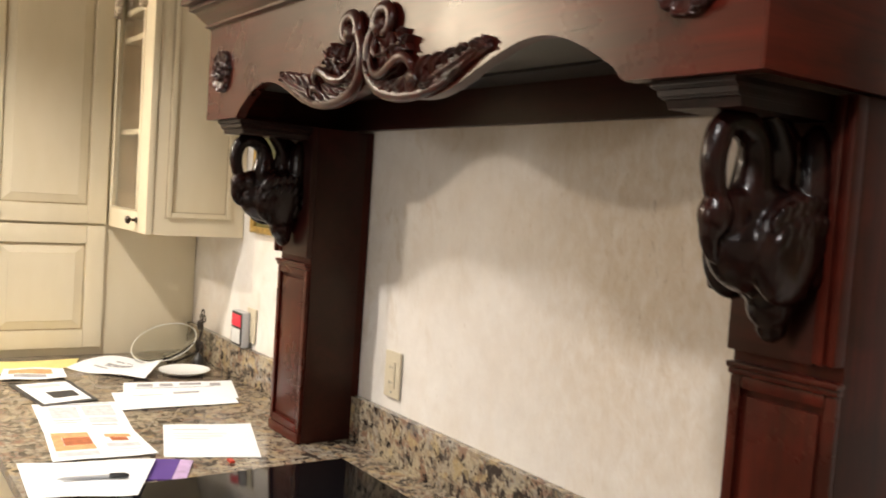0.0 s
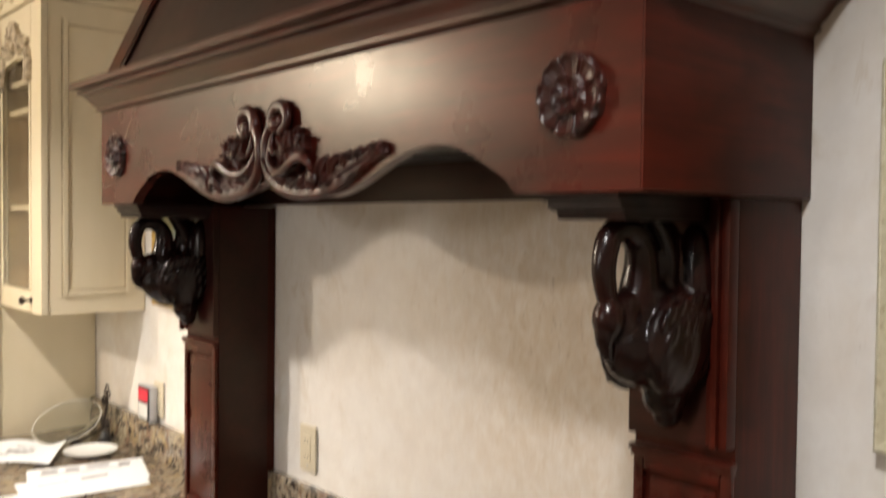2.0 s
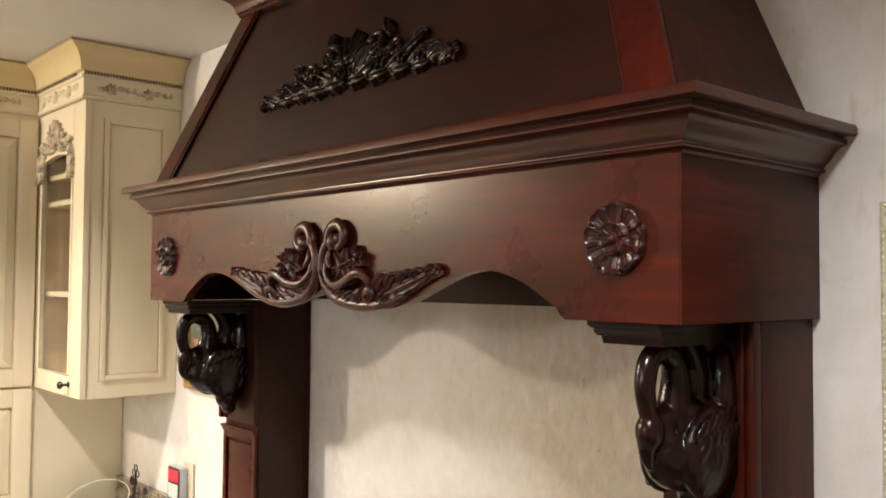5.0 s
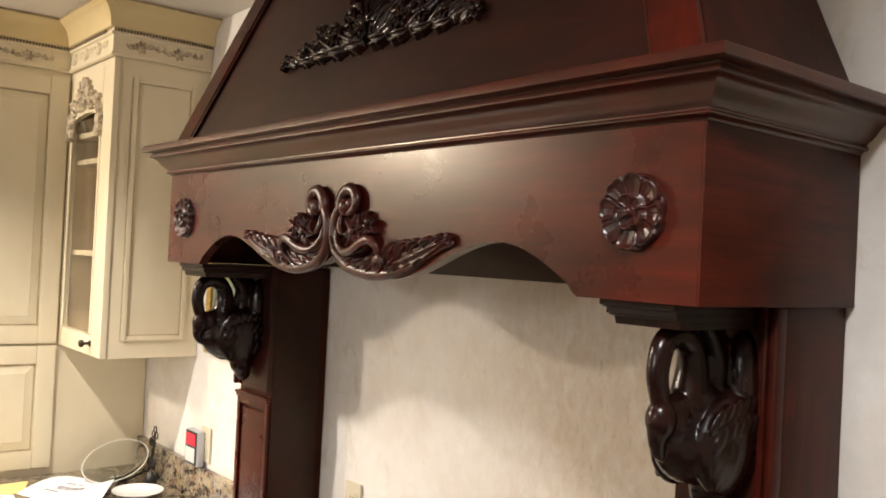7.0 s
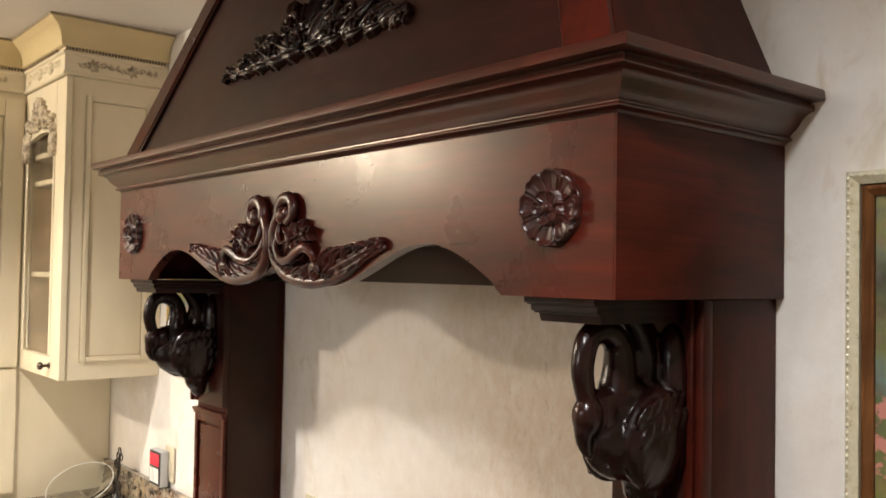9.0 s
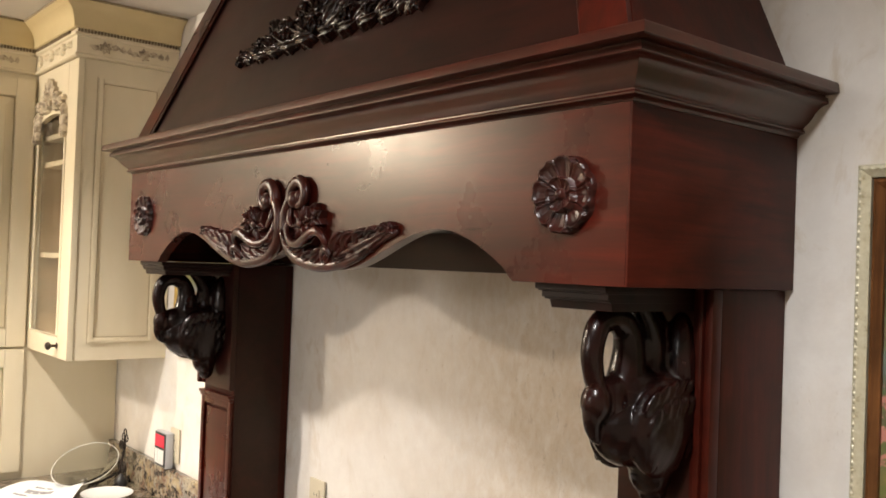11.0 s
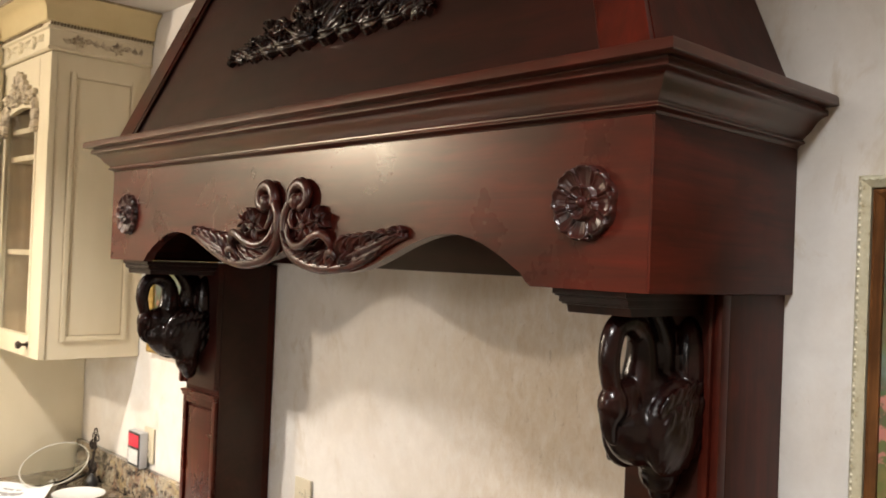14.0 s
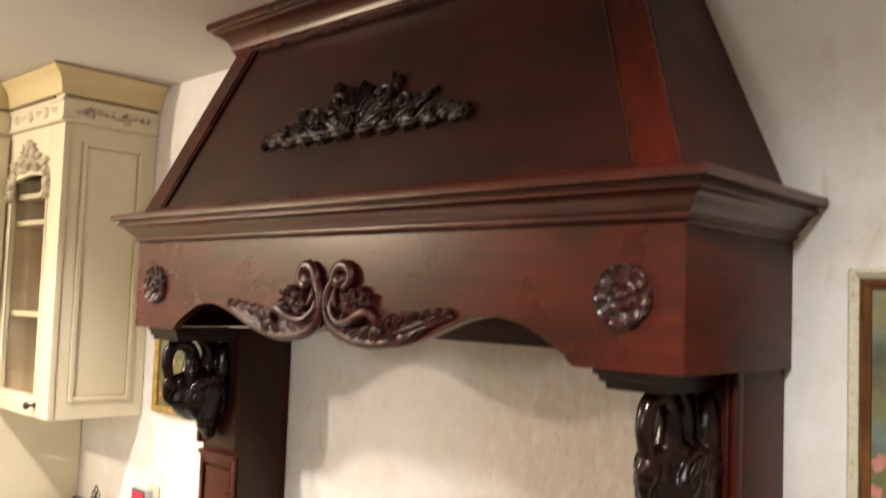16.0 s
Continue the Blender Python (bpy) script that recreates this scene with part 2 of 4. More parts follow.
brown_ink = plain("brown_print", (0.42, 0.13, 0.05), 0.8, 0.25, 60)
purple = plain("purple_cover", (0.1, 0.045, 0.28), 0.4, 0.1, 10)
lilac = plain("lilac_cover", (0.5, 0.36, 0.58), 0.5, 0.2, 30)
yellow_paper = plain("yellow_paper", (0.74, 0.62, 0.24), 0.7, 0.08, 9)
black_card = plain("black_card", (0.03, 0.03, 0.035), 0.4)
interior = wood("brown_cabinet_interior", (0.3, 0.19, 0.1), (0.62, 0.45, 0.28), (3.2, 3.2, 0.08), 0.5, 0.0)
pale_rim = plain("pale_glass_rim", (0.72, 0.71, 0.66), 0.3, 0.05)
china = plain("white_china", (0.78, 0.79, 0.78), 0.18, 0.02)


def glow(t, b):
    b.inputs["Base Color"].default_value = (0.5, 0.02, 0.04, 1)
    b.inputs["Emission Color"].default_value = (1.0, 0.05, 0.1, 1)
    b.inputs["Emission Strength"].default_value = 0.3


red_screen = material("red_display", glow, 0.25)


def glass_look(t, b):
    b.inputs["Base Color"].default_value = (0.95, 0.97, 0.96, 1)
    b.inputs["Transmission Weight"].default_value = 1.0
    b.inputs["IOR"].default_value = 1.25


glass = material("clear_glass", glass_look, 0.08)


def gilt_look(t, b):
    n = noise_of(t, coords(t), 70, 5, 0.7)
    t.links.new(ramp(t, n, (0.32, (0.4, 0.33, 0.18)), (0.42, (0.62, 0.57, 0.4)), (0.7, (0.74, 0.7, 0.54))), b.inputs["Base Color"])
    bump(t, b, n, 0.3, 0.001)


gilt = material("worn_pale_gilt", gilt_look, 0.4, 0.25)
gold = plain("old_gold", (0.45, 0.3, 0.09), 0.35, 0.3, 50, 0.6)
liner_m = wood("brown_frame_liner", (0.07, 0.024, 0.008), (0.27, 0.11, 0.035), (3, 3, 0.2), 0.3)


def painting_look(t, b):
    v = coords(t)
    sep = t.nodes.new("ShaderNodeSeparateXYZ")
    t.links.new(v, sep.inputs[0])
    h = node(t, "ShaderNodeMapRange", **{"From Min": 1.40, "From Max": 1.95})
    t.links.new(sep.outputs[2], h.inputs["Value"])
    a = node(t, "ShaderNodeMath", operation="ADD")
    sc = node(t, "ShaderNodeMath", operation="MULTIPLY_ADD")
    t.links.new(noise_of(t, v, 9, 5, 0.65), sc.inputs[0])
    sc.inputs[1].default_value, sc.inputs[2].default_value = 0.5, -0.25
    t.links.new(h.outputs["Result"], a.inputs[0])
    t.links.new(sc.outputs[0], a.inputs[1])
    c = ramp(t, a.outputs[0], (0.0, (0.1, 0.09, 0.025)), (0.2, (0.2, 0.175, 0.055)), (0.36, (0.1, 0.12, 0.05)), (0.46, (0.15, 0.19, 0.17)), (0.58, (0.16, 0.15, 0.06)), (0.68, (0.055, 0.06, 0.03)), (0.8, (0.15, 0.16, 0.1)), (0.9, (0.22, 0.19, 0.07)), (1.0, (0.2, 0.15, 0.06)))
    dab = node(t, "ShaderNodeTexVoronoi", Scale=75.0)
    t.links.new(v, dab.inputs["Vector"])
    c = mix(t, 0.28, c, mix(t, 0.5, dab.outputs["Color"], (0.12, 0.12, 0.05)), "SOFT_LIGHT")
    spots = noise_of(t, v, 34, 3, 0.6)
    band = ramp(t, a.outputs[0], (0.1, (0, 0, 0)), (0.2, (1, 1, 1)), (0.36, (1, 1, 1)), (0.46, (0, 0, 0)))
    flowers = mix(t, 1.0, ramp(t, spots, (0.54, (0, 0, 0)), (0.6, (1, 1, 1))), band, "MULTIPLY")
    c = mix(t, flowers, c, (0.5, 0.2, 0.16))
    t.links.new(c, b.inputs["Base Color"])
    bump(t, b, noise_of(t, v, 90, 4), 0.3, 0.001)


canvas = material("oil_painting", painting_look, 0.42)

# ---- mesh helpers ----
INVERSE = {}


def thing(name, place, label, category, group="", kind=""):
    ob = new(name)
    ob.empty_display_size = 0.05
    ob.location = place
    INVERSE[ob.name] = Matrix.Translation(-Vector(place))
    return tagged(ob, label, category, group, kind)


def part(name, bm, mat, parent=None, label="", smooth=35):
    me = bpy.data.meshes.new(name)
    bmesh.ops.recalc_face_normals(bm, faces=bm.faces)
    bm.to_mesh(me)
    bm.free()
    me.materials.append(mat)
    if smooth:
        me.shade_smooth()
        me.set_sharp_from_angle(angle=radians(smooth))
    ob = new(name, me)
    if parent:
        ob.parent = parent
        ob.matrix_parent_inverse = INVERSE.get(parent.name, Matrix())
    if label:
        ob["label"] = label
    return ob


def box(bm, x0, x1, y0, y1, z0, z1, edge=0.0015):
    r = bmesh.ops.create_cube(bm, size=1, matrix=Matrix.Translation(((x0 + x1) / 2, (y0 + y1) / 2, (z0 + z1) / 2)) @ Matrix.Diagonal((abs(x1 - x0), abs(y1 - y0), abs(z1 - z0), 1)))
    if edge:
        es = list({e for v in r["verts"] for e in v.link_edges})
        bmesh.ops.bevel(bm, geom=es, offset=edge, segments=2, affect="EDGES", profile=0.7)
    return bm


def boxes(*rows, edge=0.0015):
    bm = bmesh.new()
    for r in rows:
        box(bm, *r, edge=edge)
    return bm


def prism(outline, front, back):
    """A solid between two copies of an outline, laid out by the functions front and back."""
    bm = bmesh.new()
    a = [bm.verts.new(front(*p)) for p in outline]
    b = [bm.verts.new(back(*p)) for p in outline]
    bm.faces.new(a)
    bm.faces.new(b[::-1])
    n = len(a)
    for i in range(n):
        bm.faces.new((a[i], b[i], b[(i + 1) % n], a[(i + 1) % n]))
    return bm


def sweep(profile, half, front, back=0.0):
    """A moulding of (out, z) points round the left, front and right of a box against the wall."""
    bm = bmesh.new()
    rows = []
    for d, z in profile:
        rows.append([bm.verts.new(p) for p in ((-half - d, back, z), (-half - d, front - d, z), (half + d, front - d, z), (half + d, back, z))])
    n = len(rows)
    for i in range(n):
        for k in range(3):
            bm.faces.new((rows[i][k], rows[i][k + 1], rows[(i + 1) % n][k + 1], rows[(i + 1) % n][k]))
    bm.faces.new([r[0] for r in rows])
    bm.faces.new([r[3] for r in rows][::-1])
    return bm


def tube(bm, points, radii, sides=10, flat=1.0):
    """A tapered tube through points, closed at both ends."""
    pts = [Vector(p) for p in points]
    rings = []
    up = None
    for i, p in enumerate(pts):
        d = (pts[min(i + 1, len(pts) - 1)] - pts[max(i - 1, 0)]).normalized()
        if up is None:
            up = d.orthogonal().normalized()
        up = (up - d * up.dot(d)).normalized()
        side = d.cross(up)
        r = radii[i] if isinstance(radii, (list, tuple)) else radii
        rings.append([bm.verts.new(p + (up * math.cos(a) * r + side * math.sin(a) * r * flat)) for a in (2 * math.pi * k / sides for k in range(sides))])
    for a, b in zip(rings, rings[1:]):
        for k in range(sides):
            bm.faces.new((a[k], a[(k + 1) % sides], b[(k + 1) % sides], b[k]))
    bm.faces.new(rings[0][::-1])
    bm.faces.new(rings[-1])


def ball(bm, c, rx, ry=None, rz=None, u=14, v=10, m=Matrix()):
    r = bmesh.ops.create_uvsphere(bm, u_segments=u, v_segments=v, radius=1)
    bmesh.ops.transform(bm, verts=r["verts"], matrix=Matrix.Translation(c) @ m @ Matrix.Diagonal((rx, ry or rx, rz or rx, 1)))


def smooth_line(points, n):
    """n points on a Catmull-Rom line through the points given."""
    p = [Vector(q) for q in points]
    p = [p[0] * 2 - p[1]] + p + [p[-1] * 2 - p[-2]]
    out = []
    for k in range(n):
        s = k / (n - 1) * (len(p) - 3)
        i = min(int(s), len(p) - 4)
        t = s - i
        a, b, c, d = p[i:i + 4]
        out.append(0.5 * (2 * b + (c - a) * t + (2 * a - 5 * b + 4 * c - d) * t * t + (3 * b - a - 3 * c + d) * t ** 3))
    return out


ACROSS = [-1, -0.97, -0.84, -0.7, -0.56, -0.42, -0.28, -0.14, 0, 0.14, 0.28, 0.42, 0.56, 0.7, 0.84, 0.97, 1]


def leaf(bm, u, v, angle, length, width, curl=0.0, height=0.01, lobes=4, n=13, lift=0.0):
    """A carved acanthus leaf on the plane (u, v), standing out along w: domed, with long grooves and a toothed outline."""
    rows = []
    a = radians(angle)
    for i in range(n):
        s = i / (n - 1)
        if i:
            a += radians(curl) / (n - 1) * (0.4 + 1.2 * s)
            u += math.cos(a) * length / (n - 1)
            v += math.sin(a) * length / (n - 1)
        saw = (lobes * s) % 1.0
        w = width * math.sin(math.pi * min(1, 0.14 + 0.86 * s)) ** 0.7 * (0.8 + 0.4 * (1 - saw))
        w = max(w, width * 0.04)
        h = height * (0.5 + 0.5 * math.sin(math.pi * (0.08 + 0.84 * s))) + lift * s * s
        row = []
        for q in ACROSS:
            k = -0.1 if abs(q) == 1 else (1 - 0.75 * q * q) * (0.82 + 0.18 * math.cos(q * 3.2 * math.pi))
            back = -abs(q) * 0.5 * w
            row.append(bm.verts.new((u - math.sin(a) * q * w + math.cos(a) * back, v + math.cos(a) * q * w + math.sin(a) * back, h * k)))
        rows.append(row)
    for r, s in zip(rows, rows[1:]):
        for k in range(len(ACROSS) - 1):
            bm.faces.new((r[k], r[k + 1], s[k + 1], s[k]))


def curl_tube(bm, u, v, r0, r1, a0, turns, thick0, thick1, w=0.006, n=34):
    """A spiral scroll about (u, v), with a bead at its eye."""
    pts, rad = [], []
    for i in range(n):
        s = i / (n - 1)
        r = r0 + (r1 - r0) * s
        a = radians(a0 + 360 * turns * s)
        pts.append((u + r * math.cos(a), v + r * math.sin(a), w + 0.004 * s))
        rad.append(thick0 + (thick1 - thick0) * s)
    tube(bm, pts, rad, 8)
    ball(bm, (pts[-1][0], pts[-1][1], w + 0.006), thick1 * 1.9)


def flower(bm, u, v, r, petals=5, height=0.012, turn=0):
    for i in range(petals):
        leaf(bm, u, v, turn + 360 * i / petals, r, r * 0.5, 0, height, 1, 7, height * 0.3)
    ball(bm, (u, v, height * 0.9), r * 0.24, None, r * 0.2)


def placed(bm, origin, right, up, mirror=False):
    """Lays a mesh of (u, v, w) on the plane through origin with those axes; w stands out."""
    right, up = Vector(right).normalized(), Vector(up).normalized()
    out = right.cross(up)
    m = Matrix((right, up, out)).transposed().to_4x4()
    m.translation = origin
    if mirror:
        m = m @ Matrix.Diagonal((-1, 1, 1, 1))
    bmesh.ops.transform(bm, matrix=m, verts=bm.verts)
    return bm


# ---- the room ----
WEST, EAST, SOUTH, TOP = -2.65, 3.2, -5.0, 2.619


def structure(name, bm, mat, label, category):
    return tagged(part(name, bm, mat, None, "", 0), label, category, kind="structure")


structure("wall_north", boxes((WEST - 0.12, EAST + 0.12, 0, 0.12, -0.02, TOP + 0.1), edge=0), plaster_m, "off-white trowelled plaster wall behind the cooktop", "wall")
structure("wall_west", boxes((WEST - 0.12, WEST, SOUTH, 0, -0.02, TOP + 0.1), edge=0), room_m, "plain painted side wall", "wall")
structure("wall_east", boxes((EAST, EAST + 0.12, SOUTH, 0, -0.02, TOP + 0.1), edge=0), room_m, "plain painted side wall", "wall")
structure("wall_south", boxes((WEST - 0.12, EAST + 0.12, SOUTH - 0.12, SOUTH, -0.02, TOP + 0.1), edge=0), room_m, "plain painted rear wall", "wall")
structure("floor", boxes((WEST, EAST, SOUTH, 0, -0.1, 0), edge=0), floor_m, "brown tiled kitchen floor", "floor")
structure("ceiling", boxes((WEST, EAST, SOUTH, 0, TOP, TOP + 0.1), edge=0), ceiling_m, "off-white painted ceiling", "ceiling")

# ---- counter, base cabinets, cooktop ----
COUNTER, EDGE, TF = 0.915, -0.872, -2.02   # top and front of the counter, face of the tall cabinet
base = thing("base_cabinet", (-0.53, -0.4, 0), "cream painted base cabinet run under the granite counter", "cabinet")
part("body", boxes((TF + 0.006, 0.86, EDGE + 0.04, -0.003, 0.0, COUNTER - 0.032)), cream, base)

counter = thing("granite_counter", (-0.53, -0.4, COUNTER - 0.03), "polished gold and brown granite counter with an upstand", "counter")
part("slab", boxes((TF + 0.006, 0.88, EDGE, -0.003, COUNTER - 0.031, COUNTER), edge=0.004), granite, counter)
part("upstand", boxes((TF + 0.006, -0.842, -0.026, -0.003, COUNTER + 0.0005, 1.03), edge=0.003), granite, counter)
part("upstand", boxes((-0.651, 0.673, -0.026, -0.003, COUNTER + 0.0005, 1.036), edge=0.003), granite, counter)

cook = thing("cooktop", (-0.03, -0.42, COUNTER), "black ceramic glass cooktop set in the granite counter", "cooktop")
part("glass_top", boxes((-0.49, 0.42, -0.675, -0.135, COUNTER + 0.0005, COUNTER + 0.006), edge=0.002), black_glass, cook)
part("front_trim", boxes((-0.49, 0.42, -0.699, -0.676, COUNTER + 0.0005, COUNTER + 0.007), edge=0.002), steel, cook, "brushed steel front trim")

# ---- range hood ----
hood = thing("range_hood", (0, -0.2, COUNTER), "carved mahogany mantel range hood with swan corbels standing on the counter", "range hood")
HALF, FRONT, LOW, APRON = 0.85, -0.403, 1.757, 1.99


def scallop(x):
    """The lower edge of the apron."""
    x = abs(x)

    def ease(a, b, s):
        return a + (b - a) * (0.5 - 0.5 * math.cos(math.pi * s))
    if x < 0.03:
        return 1.8 - 0.016 * x / 0.03
    if x < 0.19:
        return 1.784 - 0.024 * math.sin(math.pi / 2 * (x - 0.03) / 0.16)
    if x < 0.475:
        return ease(1.76, 1.832, (x - 0.19) / 0.285)
    if x < 0.63:
        return 1.832 - 0.058 * (1 - math.cos(math.pi / 2 * (x - 0.475) / 0.155))
    if x < 0.642:
        return 1.774 - 0.017 * (x - 0.63) / 0.012
    return LOW


xs = [-0.846 + 1.692 * i / 170 for i in range(171)]
outline = [(x, scallop(x)) for x in xs] + [(0.846, APRON), (-0.846, APRON)]
bm = prism(outline, lambda x, z: (x, FRONT, z), lambda x, z: (x, FRONT + 0.024, z))
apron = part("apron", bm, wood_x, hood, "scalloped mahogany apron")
for s in (-1, 1):
    part("side_board", boxes((s * (HALF - 0.0035), s * HALF, FRONT, -0.002, LOW, APRON), (s * (HALF - 0.022), s * (HALF - 0.0038), FRONT + 0.0245, -0.003, LOW + 0.001, APRON - 0.001), edge=0.001), wood_y, hood)
part("back_rail", boxes((-HALF + 0.023, HALF - 0.023, -0.024, -0.002, LOW + 0.006, APRON)), panel_wood, hood)
part("liner", boxes((-HALF + 0.023, HALF - 0.023, -0.39, -0.13, 1.852, 1.87)), steel_dull, hood, "grey metal hood liner")
# near-black slabs behind and above the liner
part("rear_slab", boxes((-HALF + 0.023, HALF - 0.023, -0.129, -0.0245, 1.846, 1.87)), dark_void, hood, "near-black slab behind the hood liner")
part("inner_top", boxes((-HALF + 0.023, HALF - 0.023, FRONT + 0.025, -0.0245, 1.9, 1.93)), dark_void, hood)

cornice = [(out * 0.9, APRON + up * 0.86) for out, up in (
    (-0.02, 0.0005), (0.0006, 0.0005), (0.005, 0.006), (0.010, 0.007), (0.0125, 0.0085), (0.013, 0.011), (0.0115, 0.0135), (0.0095, 0.0145), (0.0095, 0.017), (0.013, 0.021), (0.019, 0.026), (0.025, 0.033),
    (0.030, 0.041), (0.036, 0.048), (0.043, 0.053), (0.051, 0.0555), (0.0528, 0.057), (0.0518, 0.0655), (0.0508, 0.067), (0.047, 0.0675), (0.047, 0.0715), (0.068, 0.072), (0.0708, 0.074), (0.0692, 0.088), (0.0665, 0.0915), (0.05, 0.092), (-0.03, 0.092))]
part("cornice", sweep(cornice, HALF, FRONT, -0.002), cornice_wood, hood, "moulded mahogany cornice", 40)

# the sloping canopy
Z0, Z1, LEANX, LEANY, HX, HY, CX = APRON + 0.0792, 2.537, 0.43, 0.335, 0.843, -0.405, 0.0


def width_at(z):
    return HX - LEANX * (z - Z0)


def on_front(depth):
    k = math.hypot(1, LEANY)
    return lambda x, z: (x + CX, HY + LEANY * (z - Z0) + depth / k, z - depth * LEANY / k)


STILE, RAIL = 0.079, 0.016
lower, upper = Z0 + RAIL, Z1
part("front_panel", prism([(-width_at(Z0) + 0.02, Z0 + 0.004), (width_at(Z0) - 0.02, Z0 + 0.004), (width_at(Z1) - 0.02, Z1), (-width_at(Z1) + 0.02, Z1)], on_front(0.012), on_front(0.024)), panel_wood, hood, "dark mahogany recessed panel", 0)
for s in (-1, 1):
    part("stile", prism([(s * width_at(Z0), Z0), (s * (width_at(Z0) - STILE), Z0), (s * (width_at(Z1) - STILE + 0.006), Z1), (s * width_at(Z1), Z1)], on_front(0), on_front(0.0115)), wood_z, hood, "", 0)
    bm = bmesh.new()
    pts = [on_front(0.006)(s * (width_at(z) - STILE - 0.003), z) for z in (lower, (lower + upper) / 2, upper)]
    tube(bm, pts, 0.004, 8)
    part("bead", bm, wood_z, hood)
w0 = width_at(Z0) - STILE - 0.001
part("rail", prism([(-w0, Z0), (w0, Z0), (w0 - LEANX * RAIL, lower), (-w0 + LEANX * RAIL, lower)], on_front(0), on_front(0.0115)), wood_x, hood, "", 0)
bm = bmesh.new()
tube(bm, [on_front(0.006)(x, lower + 0.003) for x in (-w0 + 0.01, 0, w0 - 0.01)], 0.004, 8)
part("bead", bm, wood_x, hood)
for s in (-1, 1):
    def face(depth, s=s):
        return lambda y, z: (CX + s * (width_at(z) - depth), y, z)
    part("side_panel", prism([(HY + 0.0125, Z0), (-0.002, Z0), (-0.002, Z1), (HY + LEANY * (Z1 - Z0) + 0.0125, Z1)], face(0), face(0.014)), wood_side, hood, "", 0)
top_w, top_y = width_at(Z1), HY + LEANY * (Z1 - Z0)
crown = [(-0.05, Z1 - 0.004), (0.004, Z1 - 0.004), (0.008, Z1), (0.006, Z1 + 0.004), (0.012, Z1 + 0.008), (0.014, Z1 + 0.02), (0.022, Z1 + 0.034), (0.036, Z1 + 0.046), (0.05, Z1 + 0.052),
         (0.054, Z1 + 0.058), (0.062, Z1 + 0.06), (0.066, Z1 + 0.066), (0.066, Z1 + 0.0815), (-0.05, Z1 + 0.0815)]
bm = sweep(crown, top_w, top_y, -0.002)
bmesh.ops.translate(bm, vec=(CX, 0, 0), verts=bm.verts)
part("crown", bm, wood_x, hood, "moulded mahogany crown at the ceiling", 30)

# pilasters
POUT, PY, BREAK = 0.838, -0.172, 1.392
for s, PIN in ((-1, 0.656), (1, 0.678)):
    def px(a, b, *rest, s=s):
        return (min(s * a, s * b), max(s * a, s * b), *rest)
    pil = part("pilaster", boxes(px(PIN, POUT, PY, -0.003, COUNTER + 0.0005, LOW - 0.001)), wood_side, hood)
    f0, f1 = PY - 0.009, PY + 0.0005
    # added thin board, coloured dark to paint shade on the inner face
    part("inner_shade_board", boxes(px(PIN - 0.004, PIN - 0.0005, PY + 0.001, -0.027, COUNTER + 0.001, LOW - 0.001), edge=0.001), panel_wood, pil, "added dark board that puts shade on the inner face")
    part("base_block", boxes(px(PIN - 0.002, POUT + 0.002, f0 - 0.002, f1, COUNTER + 0.001, COUNTER + 0.028), edge=0.003), wood_x, pil)
    part("frame", boxes(px(PIN, PIN + 0.017, f0, f1, COUNTER + 0.029, BREAK - 0.012), px(POUT - 0.017, POUT, f0, f1, COUNTER + 0.029, BREAK - 0.012),
                        px(PIN + 0.0175, POUT - 0.0175, f0, f1, COUNTER + 0.029, COUNTER + 0.05), px(PIN + 0.0175, POUT - 0.0175, f0, f1, BREAK - 0.03, BREAK - 0.012), edge=0.004), wood_z, pil)
    part("panel", boxes(px(PIN + 0.026, POUT - 0.026, PY - 0.004, f1, COUNTER + 0.06, BREAK - 0.04), edge=0.003), wood_z, pil)
    part("cap_moulding", boxes(px(PIN - 0.002, POUT + 0.002, f0 - 0.004, f1, BREAK - 0.0115, BREAK - 0.003), px(PIN - 0.0035, POUT + 0.0035, f0 - 0.008, f1, BREAK - 0.0025, BREAK + 0.006), edge=0.003), wood_x, pil)
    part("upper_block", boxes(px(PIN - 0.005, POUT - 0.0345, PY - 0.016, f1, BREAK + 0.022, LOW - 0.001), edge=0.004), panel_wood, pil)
    part("edge_moulding", boxes(px(POUT - 0.034, POUT - 0.0235, PY - 0.021, PY - 0.001, BREAK + 0.026, LOW - 0.001), px(POUT - 0.023, POUT - 0.0125, PY - 0.03, PY - 0.001, BREAK + 0.026, LOW - 0.001), px(POUT - 0.012, POUT + 0.001, PY - 0.025, PY - 0.001, BREAK + 0.026, LOW - 0.001), edge=0.0045), wood_side, pil)
    # stepped bracket cap under the apron
    bm = bmesh.new()
    rings = []
    for inset, z in ((0, 0.0005), (0, 0.008), (0.003, 0.009), (0.003, 0.0105), (0.007, 0.0115), (0.007, 0.019), (0.01, 0.02), (0.01, 0.022), (0.015, 0.023), (0.017, 0.034)):
        x0, x1 = s * (PIN - 0.001 + inset), s * (POUT - 0.0345 - inset * 0.1)
        rings.append([bm.verts.new(p) for p in ((x0, PY - 0.017, LOW - z), (x0, -0.388 + inset, LOW - z), (x1, -0.388 + inset, LOW - z), (x1, PY - 0.017, LOW - z))])
    for r, q in zip(rings, rings[1:]):
        for k in range(4):
            bm.faces.new((r[k], r[(k + 1) % 4], q[(k + 1) % 4], q[k]))
    bm.faces.new(rings[0])
    bm.faces.new(rings[-1])
    part("bracket_cap", bm, cap_wood, hood, "stepped dark bracket cap", 0)


